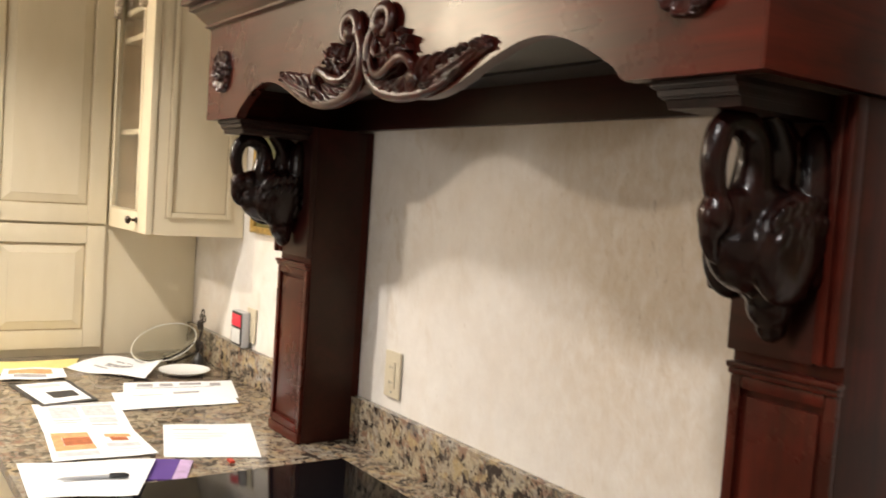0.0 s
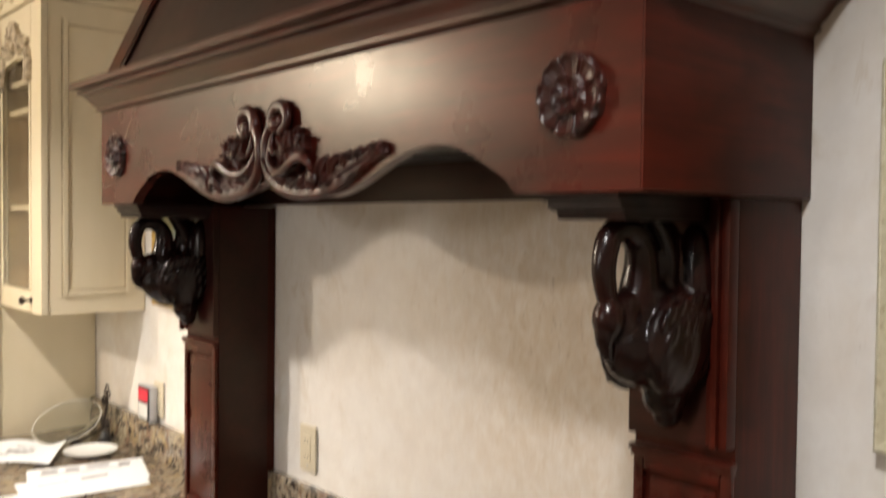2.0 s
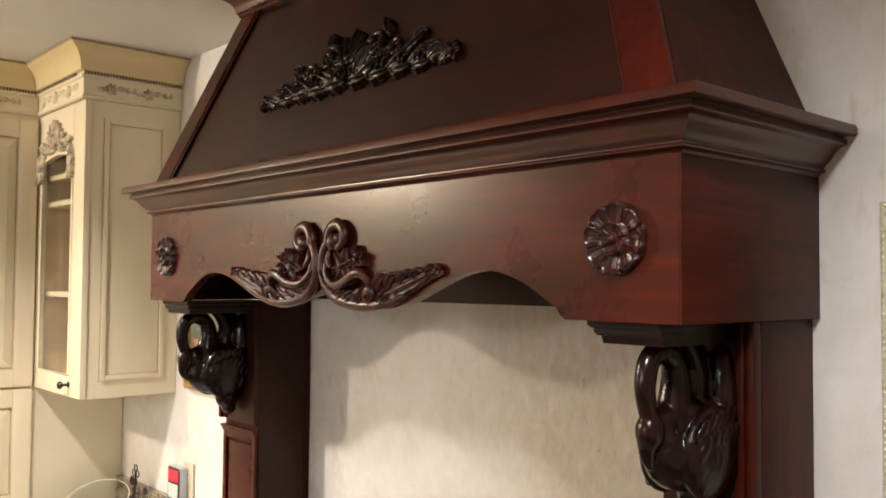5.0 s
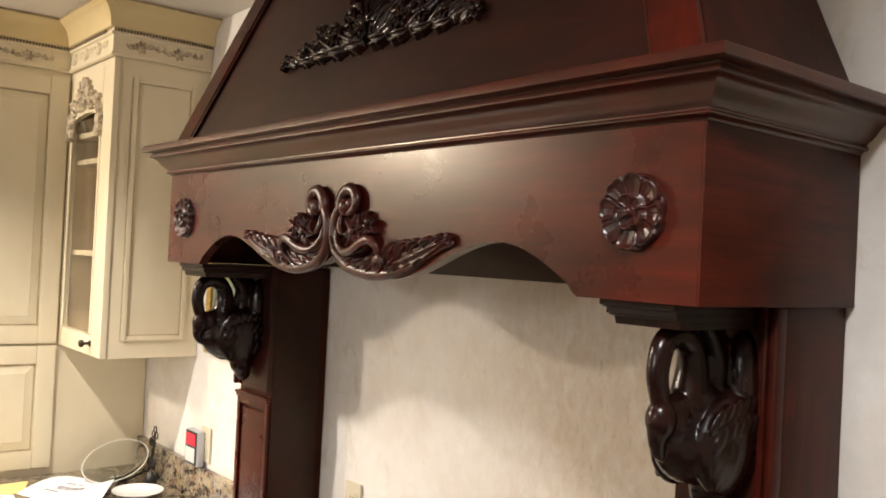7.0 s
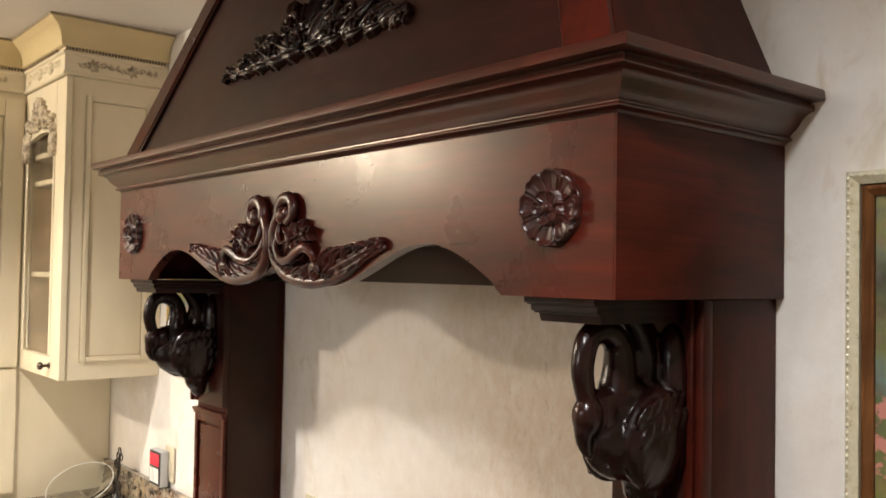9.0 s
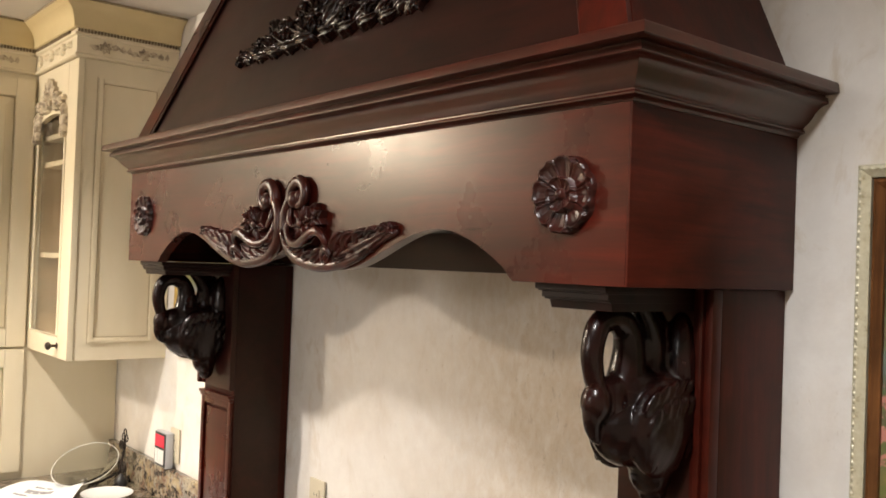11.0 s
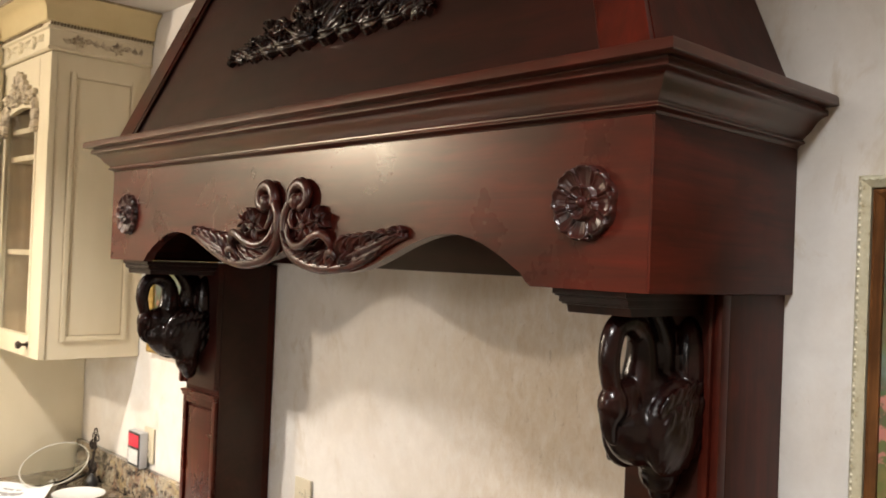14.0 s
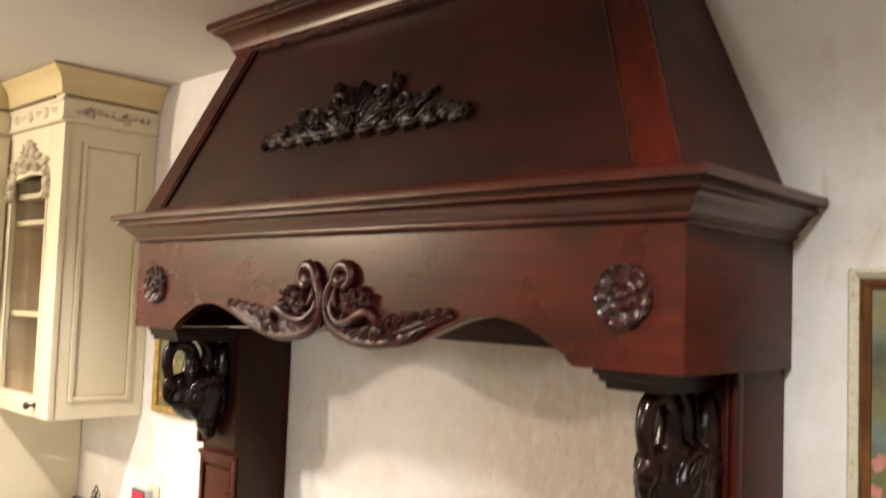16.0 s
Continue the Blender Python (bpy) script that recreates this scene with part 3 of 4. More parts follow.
def swan():
    """A swan with a looped neck; x across, y towards the wall, z up, with its back at y = 0."""
    bm = bmesh.new()
    ball(bm, (0, -0.078, -0.028), 0.05, 0.072, 0.056, 22, 16)
    ball(bm, (0, -0.1, -0.026), 0.042, 0.045, 0.04, 20, 14)
    ball(bm, (0, -0.032, -0.008), 0.05, 0.05, 0.07, 18, 12)
    # neck: up from the breast, over and down the front
    line = smooth_line([(0, -0.108, -0.036), (0, -0.1, 0.008), (0, -0.091, 0.05), (0, -0.089, 0.085), (0, -0.1, 0.114), (0, -0.13, 0.127), (0, -0.157, 0.114), (0, -0.167, 0.08), (0, -0.163, 0.052), (0, -0.156, 0.032)], 44)
    rad = [0.037 - 0.0165 * min(1, i / 18) - 0.003 * max(0, min(1, (i - 20) / 8)) - (0.003 * (i - 30) / 13 if i > 30 else 0) for i in range(44)]
    tube(bm, line, rad, 16)
    ball(bm, (0, -0.122, 0.012), 0.027, 0.034, 0.036, 18, 12)
    ball(bm, (0, -0.078, 0.012), 0.044, 0.05, 0.05, 20, 14)
    # head and bill, tucked against the breast
    ball(bm, (0, -0.155, 0.012), 0.0235, 0.0225, 0.029, 18, 12)
    tube(bm, smooth_line([(0, -0.16, -0.002), (0, -0.162, -0.018), (0, -0.156, -0.034), (0, -0.147, -0.044)], 9), [0.0165, 0.0155, 0.014, 0.0125, 0.011, 0.0095, 0.008, 0.006, 0.004], 12)
    # wings of overlapping feathers, with a curled tip that rises to the cap
    for s in (-1, 1):
        turn = Matrix.Rotation(radians(-20), 4, "X")
        ball(bm, (s * 0.04, -0.056, -0.024), 0.027, 0.066, 0.072, 20, 16, turn)
        for row in range(4):
            for k in range(6 - (row > 2)):
                y = -0.1 + 0.019 * k + 0.004 * row
                z = 0.02 - 0.026 * row + 0.003 * k - 0.0016 * (k - 2) ** 2
                out = 0.0578 + 0.005 * math.sin(math.pi * (k + 1) / 7) - 0.003 * abs(row - 1)
                m = Matrix.Rotation(radians(-34 + 6 * row), 4, "X") @ Matrix.Rotation(radians(s * 8), 4, "Y")
                ball(bm, (s * out, y, z), 0.005, 0.0095, 0.021, 10, 8, m)
        ball(bm, (s * 0.026, 0.0, 0.056), 0.032, 0.026, 0.08, 14, 12)
    curl = smooth_line([(0, -0.078, 0.016), (0, -0.054, 0.028), (0, -0.037, 0.056), (0, -0.034, 0.086), (0, -0.044, 0.112), (0, -0.058, 0.132), (0, -0.07, 0.143)], 20)
    tube(bm, curl, [0.026 - 0.0006 * i for i in range(20)], 12)
    ball(bm, (0, -0.028, 0.07), 0.016, 0.034, 0.07, 16, 14)
    # tail hanging below
    for y, z, r, h in ((-0.036, -0.07, 0.042, 0.036), (-0.03, -0.098, 0.034, 0.034), (-0.024, -0.122, 0.023, 0.026)):
        ball(bm, (0, y, z), r, r * 0.95, h, 16, 12)
    for k in range(9):
        a = (k - 4) * 0.33
        m = Matrix.Rotation(-a * 0.5, 4, "Y") @ Matrix.Rotation(radians(40), 4, "X")
        ball(bm, (0.046 * math.sin(a), -0.036 - 0.048 * math.cos(a), -0.07), 0.009, 0.008, 0.022, 10, 8, m)
    return bm


for s in (-1, 1):
    bm = swan()
    bmesh.ops.transform(bm, matrix=Matrix.Translation((0.758 if s > 0 else -0.747, PY - 0.0175, 1.585)) @ Matrix.Diagonal((0.92, 1, 1, 1)), verts=bm.verts)
    bird = part("swan_corbel", bm, swan_wood, hood, "ebonised carved wooden swan corbel", 0)
    fuse = bird.modifiers.new("fuse", "REMESH")
    fuse.mode, fuse.voxel_size, fuse.use_smooth_shade = "VOXEL", 0.0028, True


def half_scroll():
    """One half of the carving at the middle of the apron; v = 0 is the apron's lower line."""
    bm = bmesh.new()
    # volute with a bead in its eye, and the band that sweeps from it along the scalloped edge
    curl_tube(bm, 0.066, 0.14, 0.035, 0.014, 205, -0.98, 0.0155, 0.0095, 0.012)
    ball(bm, (0.068, 0.138, 0.014), 0.012, 0.0145, 0.014, 14, 10)
    band = smooth_line([(0.03, 0.134, 0.014), (0.014, 0.106, 0.014), (0.012, 0.074, 0.013), (0.024, 0.042, 0.011), (0.056, 0.019, 0.009), (0.104, 0.007, 0.008), (0.16, 0.003, 0.008), (0.22, 0.009, 0.007), (0.28, 0.026, 0.006), (0.335, 0.052, 0.005), (0.385, 0.068, 0.004)], 46)
    tube(bm, band, [0.0115 + 0.002 * math.sin(math.pi * min(1, i / 30)) - 0.0065 * max(0, i - 26) / 19 for i in range(46)], 14)
    # notched leaf wrapped over the band
    for k in range(8):
        p, q = band[9 + 3 * k], band[10 + 3 * k]
        a = math.degrees(math.atan2(q.y - p.y, q.x - p.x))
        leaf(bm, p.x, p.y + 0.005, a + 20, 0.042, 0.0135, 34, 0.035 - 0.0008 * k, 2, 11, 0.003)
    # broad bowl of the scroll, whose tip rolls outward and down
    for pts, thick in ((((0.026, 0.094, 0.016), (0.032, 0.066, 0.022), (0.06, 0.045, 0.028), (0.1, 0.046, 0.034), (0.136, 0.062, 0.037), (0.162, 0.068, 0.036), (0.181, 0.056, 0.031), (0.182, 0.038, 0.022)), 0.0095),
                       (((0.04, 0.122, 0.014), (0.038, 0.096, 0.02), (0.05, 0.078, 0.022)), 0.007),
                       (((0.16, 0.012, 0.016), (0.172, 0.03, 0.024), (0.19, 0.034, 0.028), (0.2, 0.022, 0.024)), 0.008)):
        line = smooth_line(list(pts), 22)
        tube(bm, line, [thick * (0.45 + 0.55 * math.sin(math.pi * i / 24)) for i in range(22)], 12)
    leaf(bm, 0.05, 0.05, -4, 0.11, 0.019, 42, 0.031, 3, 19, 0.004)
    leaf(bm, 0.075, 0.022, -8, 0.1, 0.016, 48, 0.028, 3, 17, 0.003)
    # open flower in the bowl
    flower(bm, 0.094, 0.084, 0.036, 6, 0.034, 12)
    flower(bm, 0.138, 0.094, 0.023, 5, 0.03, 40)
    leaf(bm, 0.118, 0.104, 78, 0.026, 0.009, -50, 0.026, 2, 11, 0.003)
    leaf(bm, 0.07, 0.112, 120, 0.024, 0.009, -50, 0.024, 2, 11, 0.003)
    # lobed leaf that runs out to the tip
    leaf(bm, 0.19, 0.018, 12, 0.19, 0.019, 12, 0.026, 6, 31, 0.002)
    for k in range(5):
        u, v = 0.196 + 0.035 * k, 0.024 + 0.011 * k
        leaf(bm, u, v, 82 - 9 * k, 0.06 - 0.008 * k, 0.0165 - 0.0018 * k, -74, 0.035 - 0.002 * k, 3, 16, 0.004)
        leaf(bm, u + 0.01, v - 0.004, -14 + 4 * k, 0.036 - 0.003 * k, 0.0095 - 0.0009 * k, 40, 0.03 - 0.002 * k, 2, 11, 0.002)
    flower(bm, 0.372, 0.073, 0.012, 5, 0.02, 20)
    bmesh.ops.transform(bm, matrix=Matrix.Diagonal((0.975, 0.97, 0.75, 1)), verts=bm.verts)
    return bm


for mirrored in (False, True):
    part("carved_scroll", placed(half_scroll(), (0, FRONT - 0.0005, LOW + 0.006), (1, 0, 0), (0, 0, 1), mirrored), carving, hood, "carved acanthus scroll", 180)


def rosette(r=0.055, rings=40, spokes=144):
    """A round relief: two rings of cupped petals, an inner flower and a button."""
    def cup(rho, a, n, turn, r0, r1, low, high):
        k = (a * n / (2 * math.pi) + turn) % 1.0 - 0.5
        q = 2 * k
        edge = r1 * (1 - 0.2 * abs(q) ** 3)
        if rho > edge or rho < r0:
            return 0.0
        f = (rho - r0) / (edge - r0)
        rim = max(math.exp(-((f - 0.93) / 0.09) ** 2), 0.8 * f * math.exp(-((abs(q) - 0.8) / 0.13) ** 2))
        return low + (high - low) * f ** 1.3 + 0.0034 * rim - 0.0075 * abs(q) ** 18 - 0.002 * math.exp(-(q / 0.1) ** 2) * (1 - f)

    bm = bmesh.new()
    loops = []
    for i in range(1, rings + 1):
        loop = []
        for j in range(spokes):
            a = 2 * math.pi * j / spokes
            out = r * (1 - 0.07 * abs(math.sin(4 * a)) ** 3)
            rho = out * i / rings / r
            h = max(cup(rho, a, 8, 0.5, 0.6, 0.96, 0.001, 0.004), cup(rho, a, 8, 0.0, 0.2, 0.99, 0.003, 0.0105), cup(rho, a, 5, 0.15, 0.1, 0.45, 0.008, 0.014), 0.001)
            if rho < 0.13:
                h = max(h, 0.012 + 0.006 * math.sqrt(max(0, 1 - (rho / 0.13) ** 2)))
            if i == rings:
                h = -0.001
            loop.append(bm.verts.new((rho * r * math.cos(a), rho * r * math.sin(a), h)))
        loops.append(loop)
    tip = bm.verts.new((0, 0, 0.018))
    for j in range(spokes):
        bm.faces.new((tip, loops[0][j], loops[0][(j + 1) % spokes]))
    for p, q in zip(loops, loops[1:]):
        for j in range(spokes):
            bm.faces.new((p[j], q[j], q[(j + 1) % spokes], p[(j + 1) % spokes]))
    return bm


for s in (-1, 1):
    part("rosette", placed(rosette(), (s * 0.743, FRONT - 0.0005, 1.876), (math.cos(0.3), 0, math.sin(0.3)), (-math.sin(0.3), 0, math.cos(0.3))), rose_wood, hood, "carved wooden rosette", 180)


def crest():
    """The acanthus crest on the canopy, symmetrical about u = 0."""
    bm = bmesh.new()
    for i in range(7):
        leaf(bm, 0, 0.035, 90 + (i - 3) * 22, 0.086 - 0.007 * abs(i - 3), 0.016, 0, 0.03, 3, 15, 0.006)
    flower(bm, 0, 0.038, 0.032, 8, 0.036)
    for s in (0, 1):
        h = bmesh.new()
        curl_tube(h, 0.082, 0.07, 0.03, 0.01, 160, -1.1, 0.008, 0.005, 0.018)
        curl_tube(h, 0.155, 0.05, 0.022, 0.008, 180, -1.0, 0.007, 0.0045, 0.016, 26)
        for u, v, a, l, w, c, t in ((0.02, 0.02, 60, 0.10, 0.02, -70, 4), (0.05, 0.015, 70, 0.095, 0.02, -60, 4), (0.03, 0.012, 10, 0.12, 0.022, 30, 5), (0.1, 0.015, 65, 0.085, 0.02, -80, 4),
                                    (0.13, 0.012, 20, 0.11, 0.02, 20, 5), (0.16, 0.014, 70, 0.07, 0.018, -90, 3), (0.2, 0.012, 30, 0.09, 0.018, -20, 4), (0.22, 0.012, 75, 0.06, 0.016, -100, 3), (0.255, 0.008, 25, 0.07, 0.016, -25, 3),
                                    (0.26, 0.012, 75, 0.048, 0.013, -90, 2), (0.295, 0.006, 15, 0.055, 0.014, -10, 3), (0.3, 0.01, 80, 0.034, 0.011, -90, 2), (0.01, 0.012, -20, 0.07, 0.016, 40, 3), (0.08, 0.008, -14, 0.07, 0.016, 34, 3),
                                    (0.15, 0.008, -12, 0.065, 0.015, 30, 3), (0.215, 0.006, -10, 0.06, 0.013, 24, 3), (0.1, 0.09, 75, 0.045, 0.013, 70, 2), (0.205, 0.055, 85, 0.045, 0.013, -120, 2)):
            leaf(h, u, v, a, l, w, c, 0.032 - 0.05 * u, t, 4 * t + 5, 0.004)
        flower(h, 0.118, 0.034, 0.024, 6, 0.032)
        flower(h, 0.335, 0.012, 0.02, 5, 0.018)
        flower(h, 0.245, 0.024, 0.02, 5, 0.024)
        flower(h, 0.185, 0.03, 0.018, 5, 0.027)
        if s:
            bmesh.ops.transform(h, matrix=Matrix.Diagonal((-1, 1, 1, 1)), verts=h.verts)
        me = bpy.data.meshes.new("half")
        h.to_mesh(me)
        h.free()
        bm.from_mesh(me)
        bpy.data.meshes.remove(me)
    return bm


org = on_front(0.0118)(-0.004, 2.226)
bm = crest()
bmesh.ops.scale(bm, vec=(1.0, 1.1, 1.0), verts=bm.verts)
part("carved_crest", placed(bm, org, (1, 0, 0), (0, LEANY, 1)), ebony, hood, "dark carved acanthus crest", 180)


# ---- cabinets ----


def along(profile, path):
    """A moulding of (out, z) points along path(out), a list of plan points."""
    bm = bmesh.new()
    rows = [[bm.verts.new((x, y, z)) for x, y in path(d)] for d, z in profile]
    n = len(rows)
    for i in range(n):
        for k in range(len(rows[0]) - 1):
            bm.faces.new((rows[i][k], rows[i][k + 1], rows[(i + 1) % n][k + 1], rows[(i + 1) % n][k]))
    bm.faces.new([r[0] for r in rows])
    bm.faces.new([r[-1] for r in rows][::-1])
    return bm


def knob(parent, place, out, mat=bronze):
    bm = bmesh.new()
    tube(bm, [(0, 0, 0), (0, 0, 0.003), (0, 0, 0.004), (0, 0, 0.02), (0, 0, 0.023), (0, 0, 0.029), (0, 0, 0.036), (0, 0, 0.039)], [0.011, 0.011, 0.005, 0.005, 0.011, 0.0145, 0.011, 0.004], 14)
    q = Vector(out).to_track_quat("Z", "Y").to_matrix().to_4x4()
    bmesh.ops.transform(bm, matrix=Matrix.Translation(place) @ q, verts=bm.verts)
    return part("knob", bm, mat, parent, "dark bronze knob")


def raised_door(parent, origin, right, w, h, stile=0.066):
    """A door with a raised and fielded panel and brown glaze in its groove."""
    up = (0, 0, 1)
    door = part("door", placed(boxes((0.002, w - 0.002, 0.002, h - 0.002, 0.0, 0.006), edge=0), origin, right, up), cream, parent)
    for row in ((0, stile, 0, h, 0.0065, 0.022), (w - stile, w, 0, h, 0.0065, 0.022)):
        part("stile", placed(boxes(row, edge=0.003), origin, right, up), cream, door)
    for row in ((stile + 0.0005, w - stile - 0.0005, 0, stile, 0.0065, 0.0215), (stile + 0.0005, w - stile - 0.0005, h - stile, h, 0.0065, 0.0215)):
        part("rail", placed(boxes(row, edge=0.003), origin, right, up), cream, door)
    bm = bmesh.new()
    rings = []
    for inset, z in ((stile + 0.006, 0.0065), (stile + 0.006, 0.010), (stile + 0.010, 0.0115), (stile + 0.034, 0.018), (stile + 0.036, 0.02)):
        rings.append([bm.verts.new(p) for p in ((inset, inset, z), (w - inset, inset, z), (w - inset, h - inset, z), (inset, h - inset, z))])
    for r, q in zip(rings, rings[1:]):
        for k in range(4):
            bm.faces.new((r[k], r[(k + 1) % 4], q[(k + 1) % 4], q[k]))
    bm.faces.new(rings[-1])
    part("panel", placed(bm, origin, right, up), cream, door, "", 20)
    g = stile + 0.001
    part("glaze_line", placed(boxes((g, g + 0.005, g, h - g, 0.0065, 0.008), (w - g - 0.005, w - g, g, h - g, 0.0065, 0.008), (g + 0.0055, w - g - 0.0055, g, g + 0.005, 0.0065, 0.008),
                                    (g + 0.0055, w - g - 0.0055, h - g - 0.005, h - g, 0.0065, 0.008), edge=0), origin, right, up), soft_glaze, door, "brown glaze in the groove")
    return door


SF, SR = -0.349, -1.54   # front and side of the glazed cabinet
tall = thing("tall_cabinet", (-2.26, -0.4, 0), "tall antiqued cream cabinet with raised panel doors beside the counter", "cabinet")
part("body", boxes((WEST + 0.002, TF, -0.83, -0.003, 0.001, 2.434)), cream, tall)
d = raised_door(tall, (TF + 0.0005, -0.79, 1.412), (0, 1, 0), 0.43, 0.998)
knob(d, (TF + 0.0225, -0.745, 1.47), (1, 0, 0))
d = raised_door(tall, (TF + 0.0005, -0.79, 0.946), (0, 1, 0), 0.43, 0.456)
knob(d, (TF + 0.0225, -0.745, 1.36), (1, 0, 0))

FRIEZE, DENTIL = 2.434, 2.515
frieze = [(-0.02, FRIEZE), (0.010, FRIEZE), (0.016, FRIEZE + 0.004), (0.016, FRIEZE + 0.009), (0.010, FRIEZE + 0.013), (0.010, DENTIL - 0.012), (0.018, DENTIL - 0.008), (0.018, DENTIL), (-0.02, DENTIL)]
crown_p = [(-0.02, DENTIL + 0.012), (0.022, DENTIL + 0.012), (0.026, DENTIL + 0.016), (0.026, DENTIL + 0.022), (0.028, DENTIL + 0.038), (0.033, DENTIL + 0.056), (0.043, DENTIL + 0.072),
           (0.056, DENTIL + 0.083), (0.066, DENTIL + 0.087), (0.07, DENTIL + 0.092), (0.075, DENTIL + 0.094), (0.075, TOP - 0.0025), (-0.02, TOP - 0.0025)]
glaze_edge = [(0.06, TOP - 0.009), (0.0755, TOP - 0.009), (0.077, TOP - 0.0075), (0.077, TOP - 0.0015), (0.06, TOP - 0.0015)]


def tall_path(d):
    return [(TF + 0.002 + d, -0.83), (TF + 0.002 + d, SF - 0.001 - d)]


def side_path(d):
    return [(TF + 0.002 + d, SF - d), (SR + d, SF - d), (SR + d, -0.003)]


part("frieze", along(frieze, tall_path), cream, tall, "", 25)
part("crown", along(crown_p, tall_path), crown_cream, tall, "", 30)
part("crown_edge", along(glaze_edge, tall_path), glaze, tall, "brown glazed crown edge", 0)

glazed = thing("display_cabinet", (-1.75, -0.17, 1.41), "cream wall cabinet with a glazed door and carved crest", "cabinet")
Z_LOW, Z_TOP, BODY = 1.404, 2.433, -0.327
part("side", boxes((SR - 0.02, SR, BODY, -0.003, Z_LOW, Z_TOP)), cream, glazed)
part("side", boxes((TF + 0.001, TF + 0.02, BODY, -0.003, Z_LOW, Z_TOP)), cream, glazed)
part("bottom", boxes((TF + 0.0205, SR - 0.0205, BODY, -0.003, Z_LOW, Z_LOW + 0.02)), cream, glazed)
part("top", boxes((TF + 0.0205, SR - 0.0205, BODY, -0.003, Z_TOP - 0.02, Z_TOP)), cream, glazed)
part("back", boxes((TF + 0.0205, SR - 0.0205, -0.012, -0.004, Z_LOW + 0.0205, Z_TOP - 0.0205)), interior, glazed, "brown wooden cabinet interior")
part("lining", boxes((TF + 0.0205, TF + 0.026, BODY + 0.002, -0.0125, Z_LOW + 0.0205, Z_TOP - 0.0205)), interior, glazed, "brown wooden cabinet lining")
for z in (1.748, 2.085, 2.185):
    part("shelf", boxes((TF + 0.027, SR - 0.021, BODY + 0.01, -0.013, z, z + 0.019)), soft_glaze, glazed)
DX0, DX1, GX0, GX1, GZ0, GZ1 = TF + 0.006, SR + 0.006, -1.972, -1.638, 1.478, 2.245
door = part("door", boxes((DX0, GX0, SF, BODY - 0.001, Z_LOW + 0.002, Z_TOP - 0.002), edge=0.003), cream, glazed)
part("stile", boxes((GX1, DX1, SF, BODY - 0.001, Z_LOW + 0.002, Z_TOP - 0.002), edge=0.003), cream, door)
part("rail", boxes((GX0 + 0.0005, GX1 - 0.0005, SF, BODY - 0.001, Z_LOW + 0.002, GZ0), edge=0.003), cream, door)
arch = [(GX0 + 0.0005 + (GX1 - GX0 - 0.001) * i / 24, GZ1 + 0.02 * math.sin(math.pi * i / 24)) for i in range(25)]
part("rail", prism(arch + [(GX1 - 0.0005, Z_TOP - 0.002), (GX0 + 0.0005, Z_TOP - 0.002)], lambda x, z: (x, SF, z), lambda x, z: (x, BODY - 0.001, z)), cream, door)
bm = bmesh.new()
tube(bm, [(GX0 + 0.004, SF - 0.001, GZ1), (GX0 + 0.004, SF - 0.001, GZ0 + 0.004), (GX1 - 0.004, SF - 0.001, GZ0 + 0.004), (GX1 - 0.004, SF - 0.001, GZ1)], 0.005, 8)
part("bead", bm, cream, door)
pane = part("pane", boxes((GX0 + 0.001, GX1 - 0.001, -0.340, -0.336, GZ0 + 0.001, GZ1 - 0.0005), edge=0), glass, door, "clear glass pane", 0)
pane.visible_shadow = False
knob(door, (-1.64, SF, 1.448), (0, -1, 0))
bm = bmesh.new()
for i in range(5):
    leaf(bm, 0, 0.05, 90 + (i - 2) * 26, 0.075 - 0.006 * abs(i - 2), 0.016, 0, 0.02, 3, 11, 0.006)
flower(bm, 0, 0.045, 0.032, 7, 0.026)
for m in (1, -1):
    for u, v, a, l, w, c in ((0.03, 0.03, 60, 0.07, 0.018, -60), (0.055, 0.02, 30, 0.075, 0.02, -60), (0.09, 0.02, 60, 0.06, 0.016, -90), (0.11, 0.01, -20, 0.05, 0.017, -50), (0.13, -0.01, -70, 0.06, 0.017, -20),
                             (0.14, -0.045, -95, 0.05, 0.014, 10), (0.06, 0.025, 75, 0.05, 0.013, 70), (0.02, 0.02, 0, 0.06, 0.014, -30)):
        leaf(bm, m * u, v, a if m > 0 else 180 - a, l, w, c * m, 0.018, 3, 11, 0.005)
    flower(bm, m * 0.085, 0.03, 0.022, 6, 0.022)
    flower(bm, m * 0.14, -0.085, 0.016, 5, 0.018)
bmesh.ops.scale(bm, vec=(1.16, 1.0, 1.2), verts=bm.verts)
part("crest", placed(bm, ((GX0 + GX1) / 2, SF - 0.0005, 2.268), (1.0, 0, 0), (0, 0, 1)), cream_carving, door, "antiqued carved floral crest", 180)
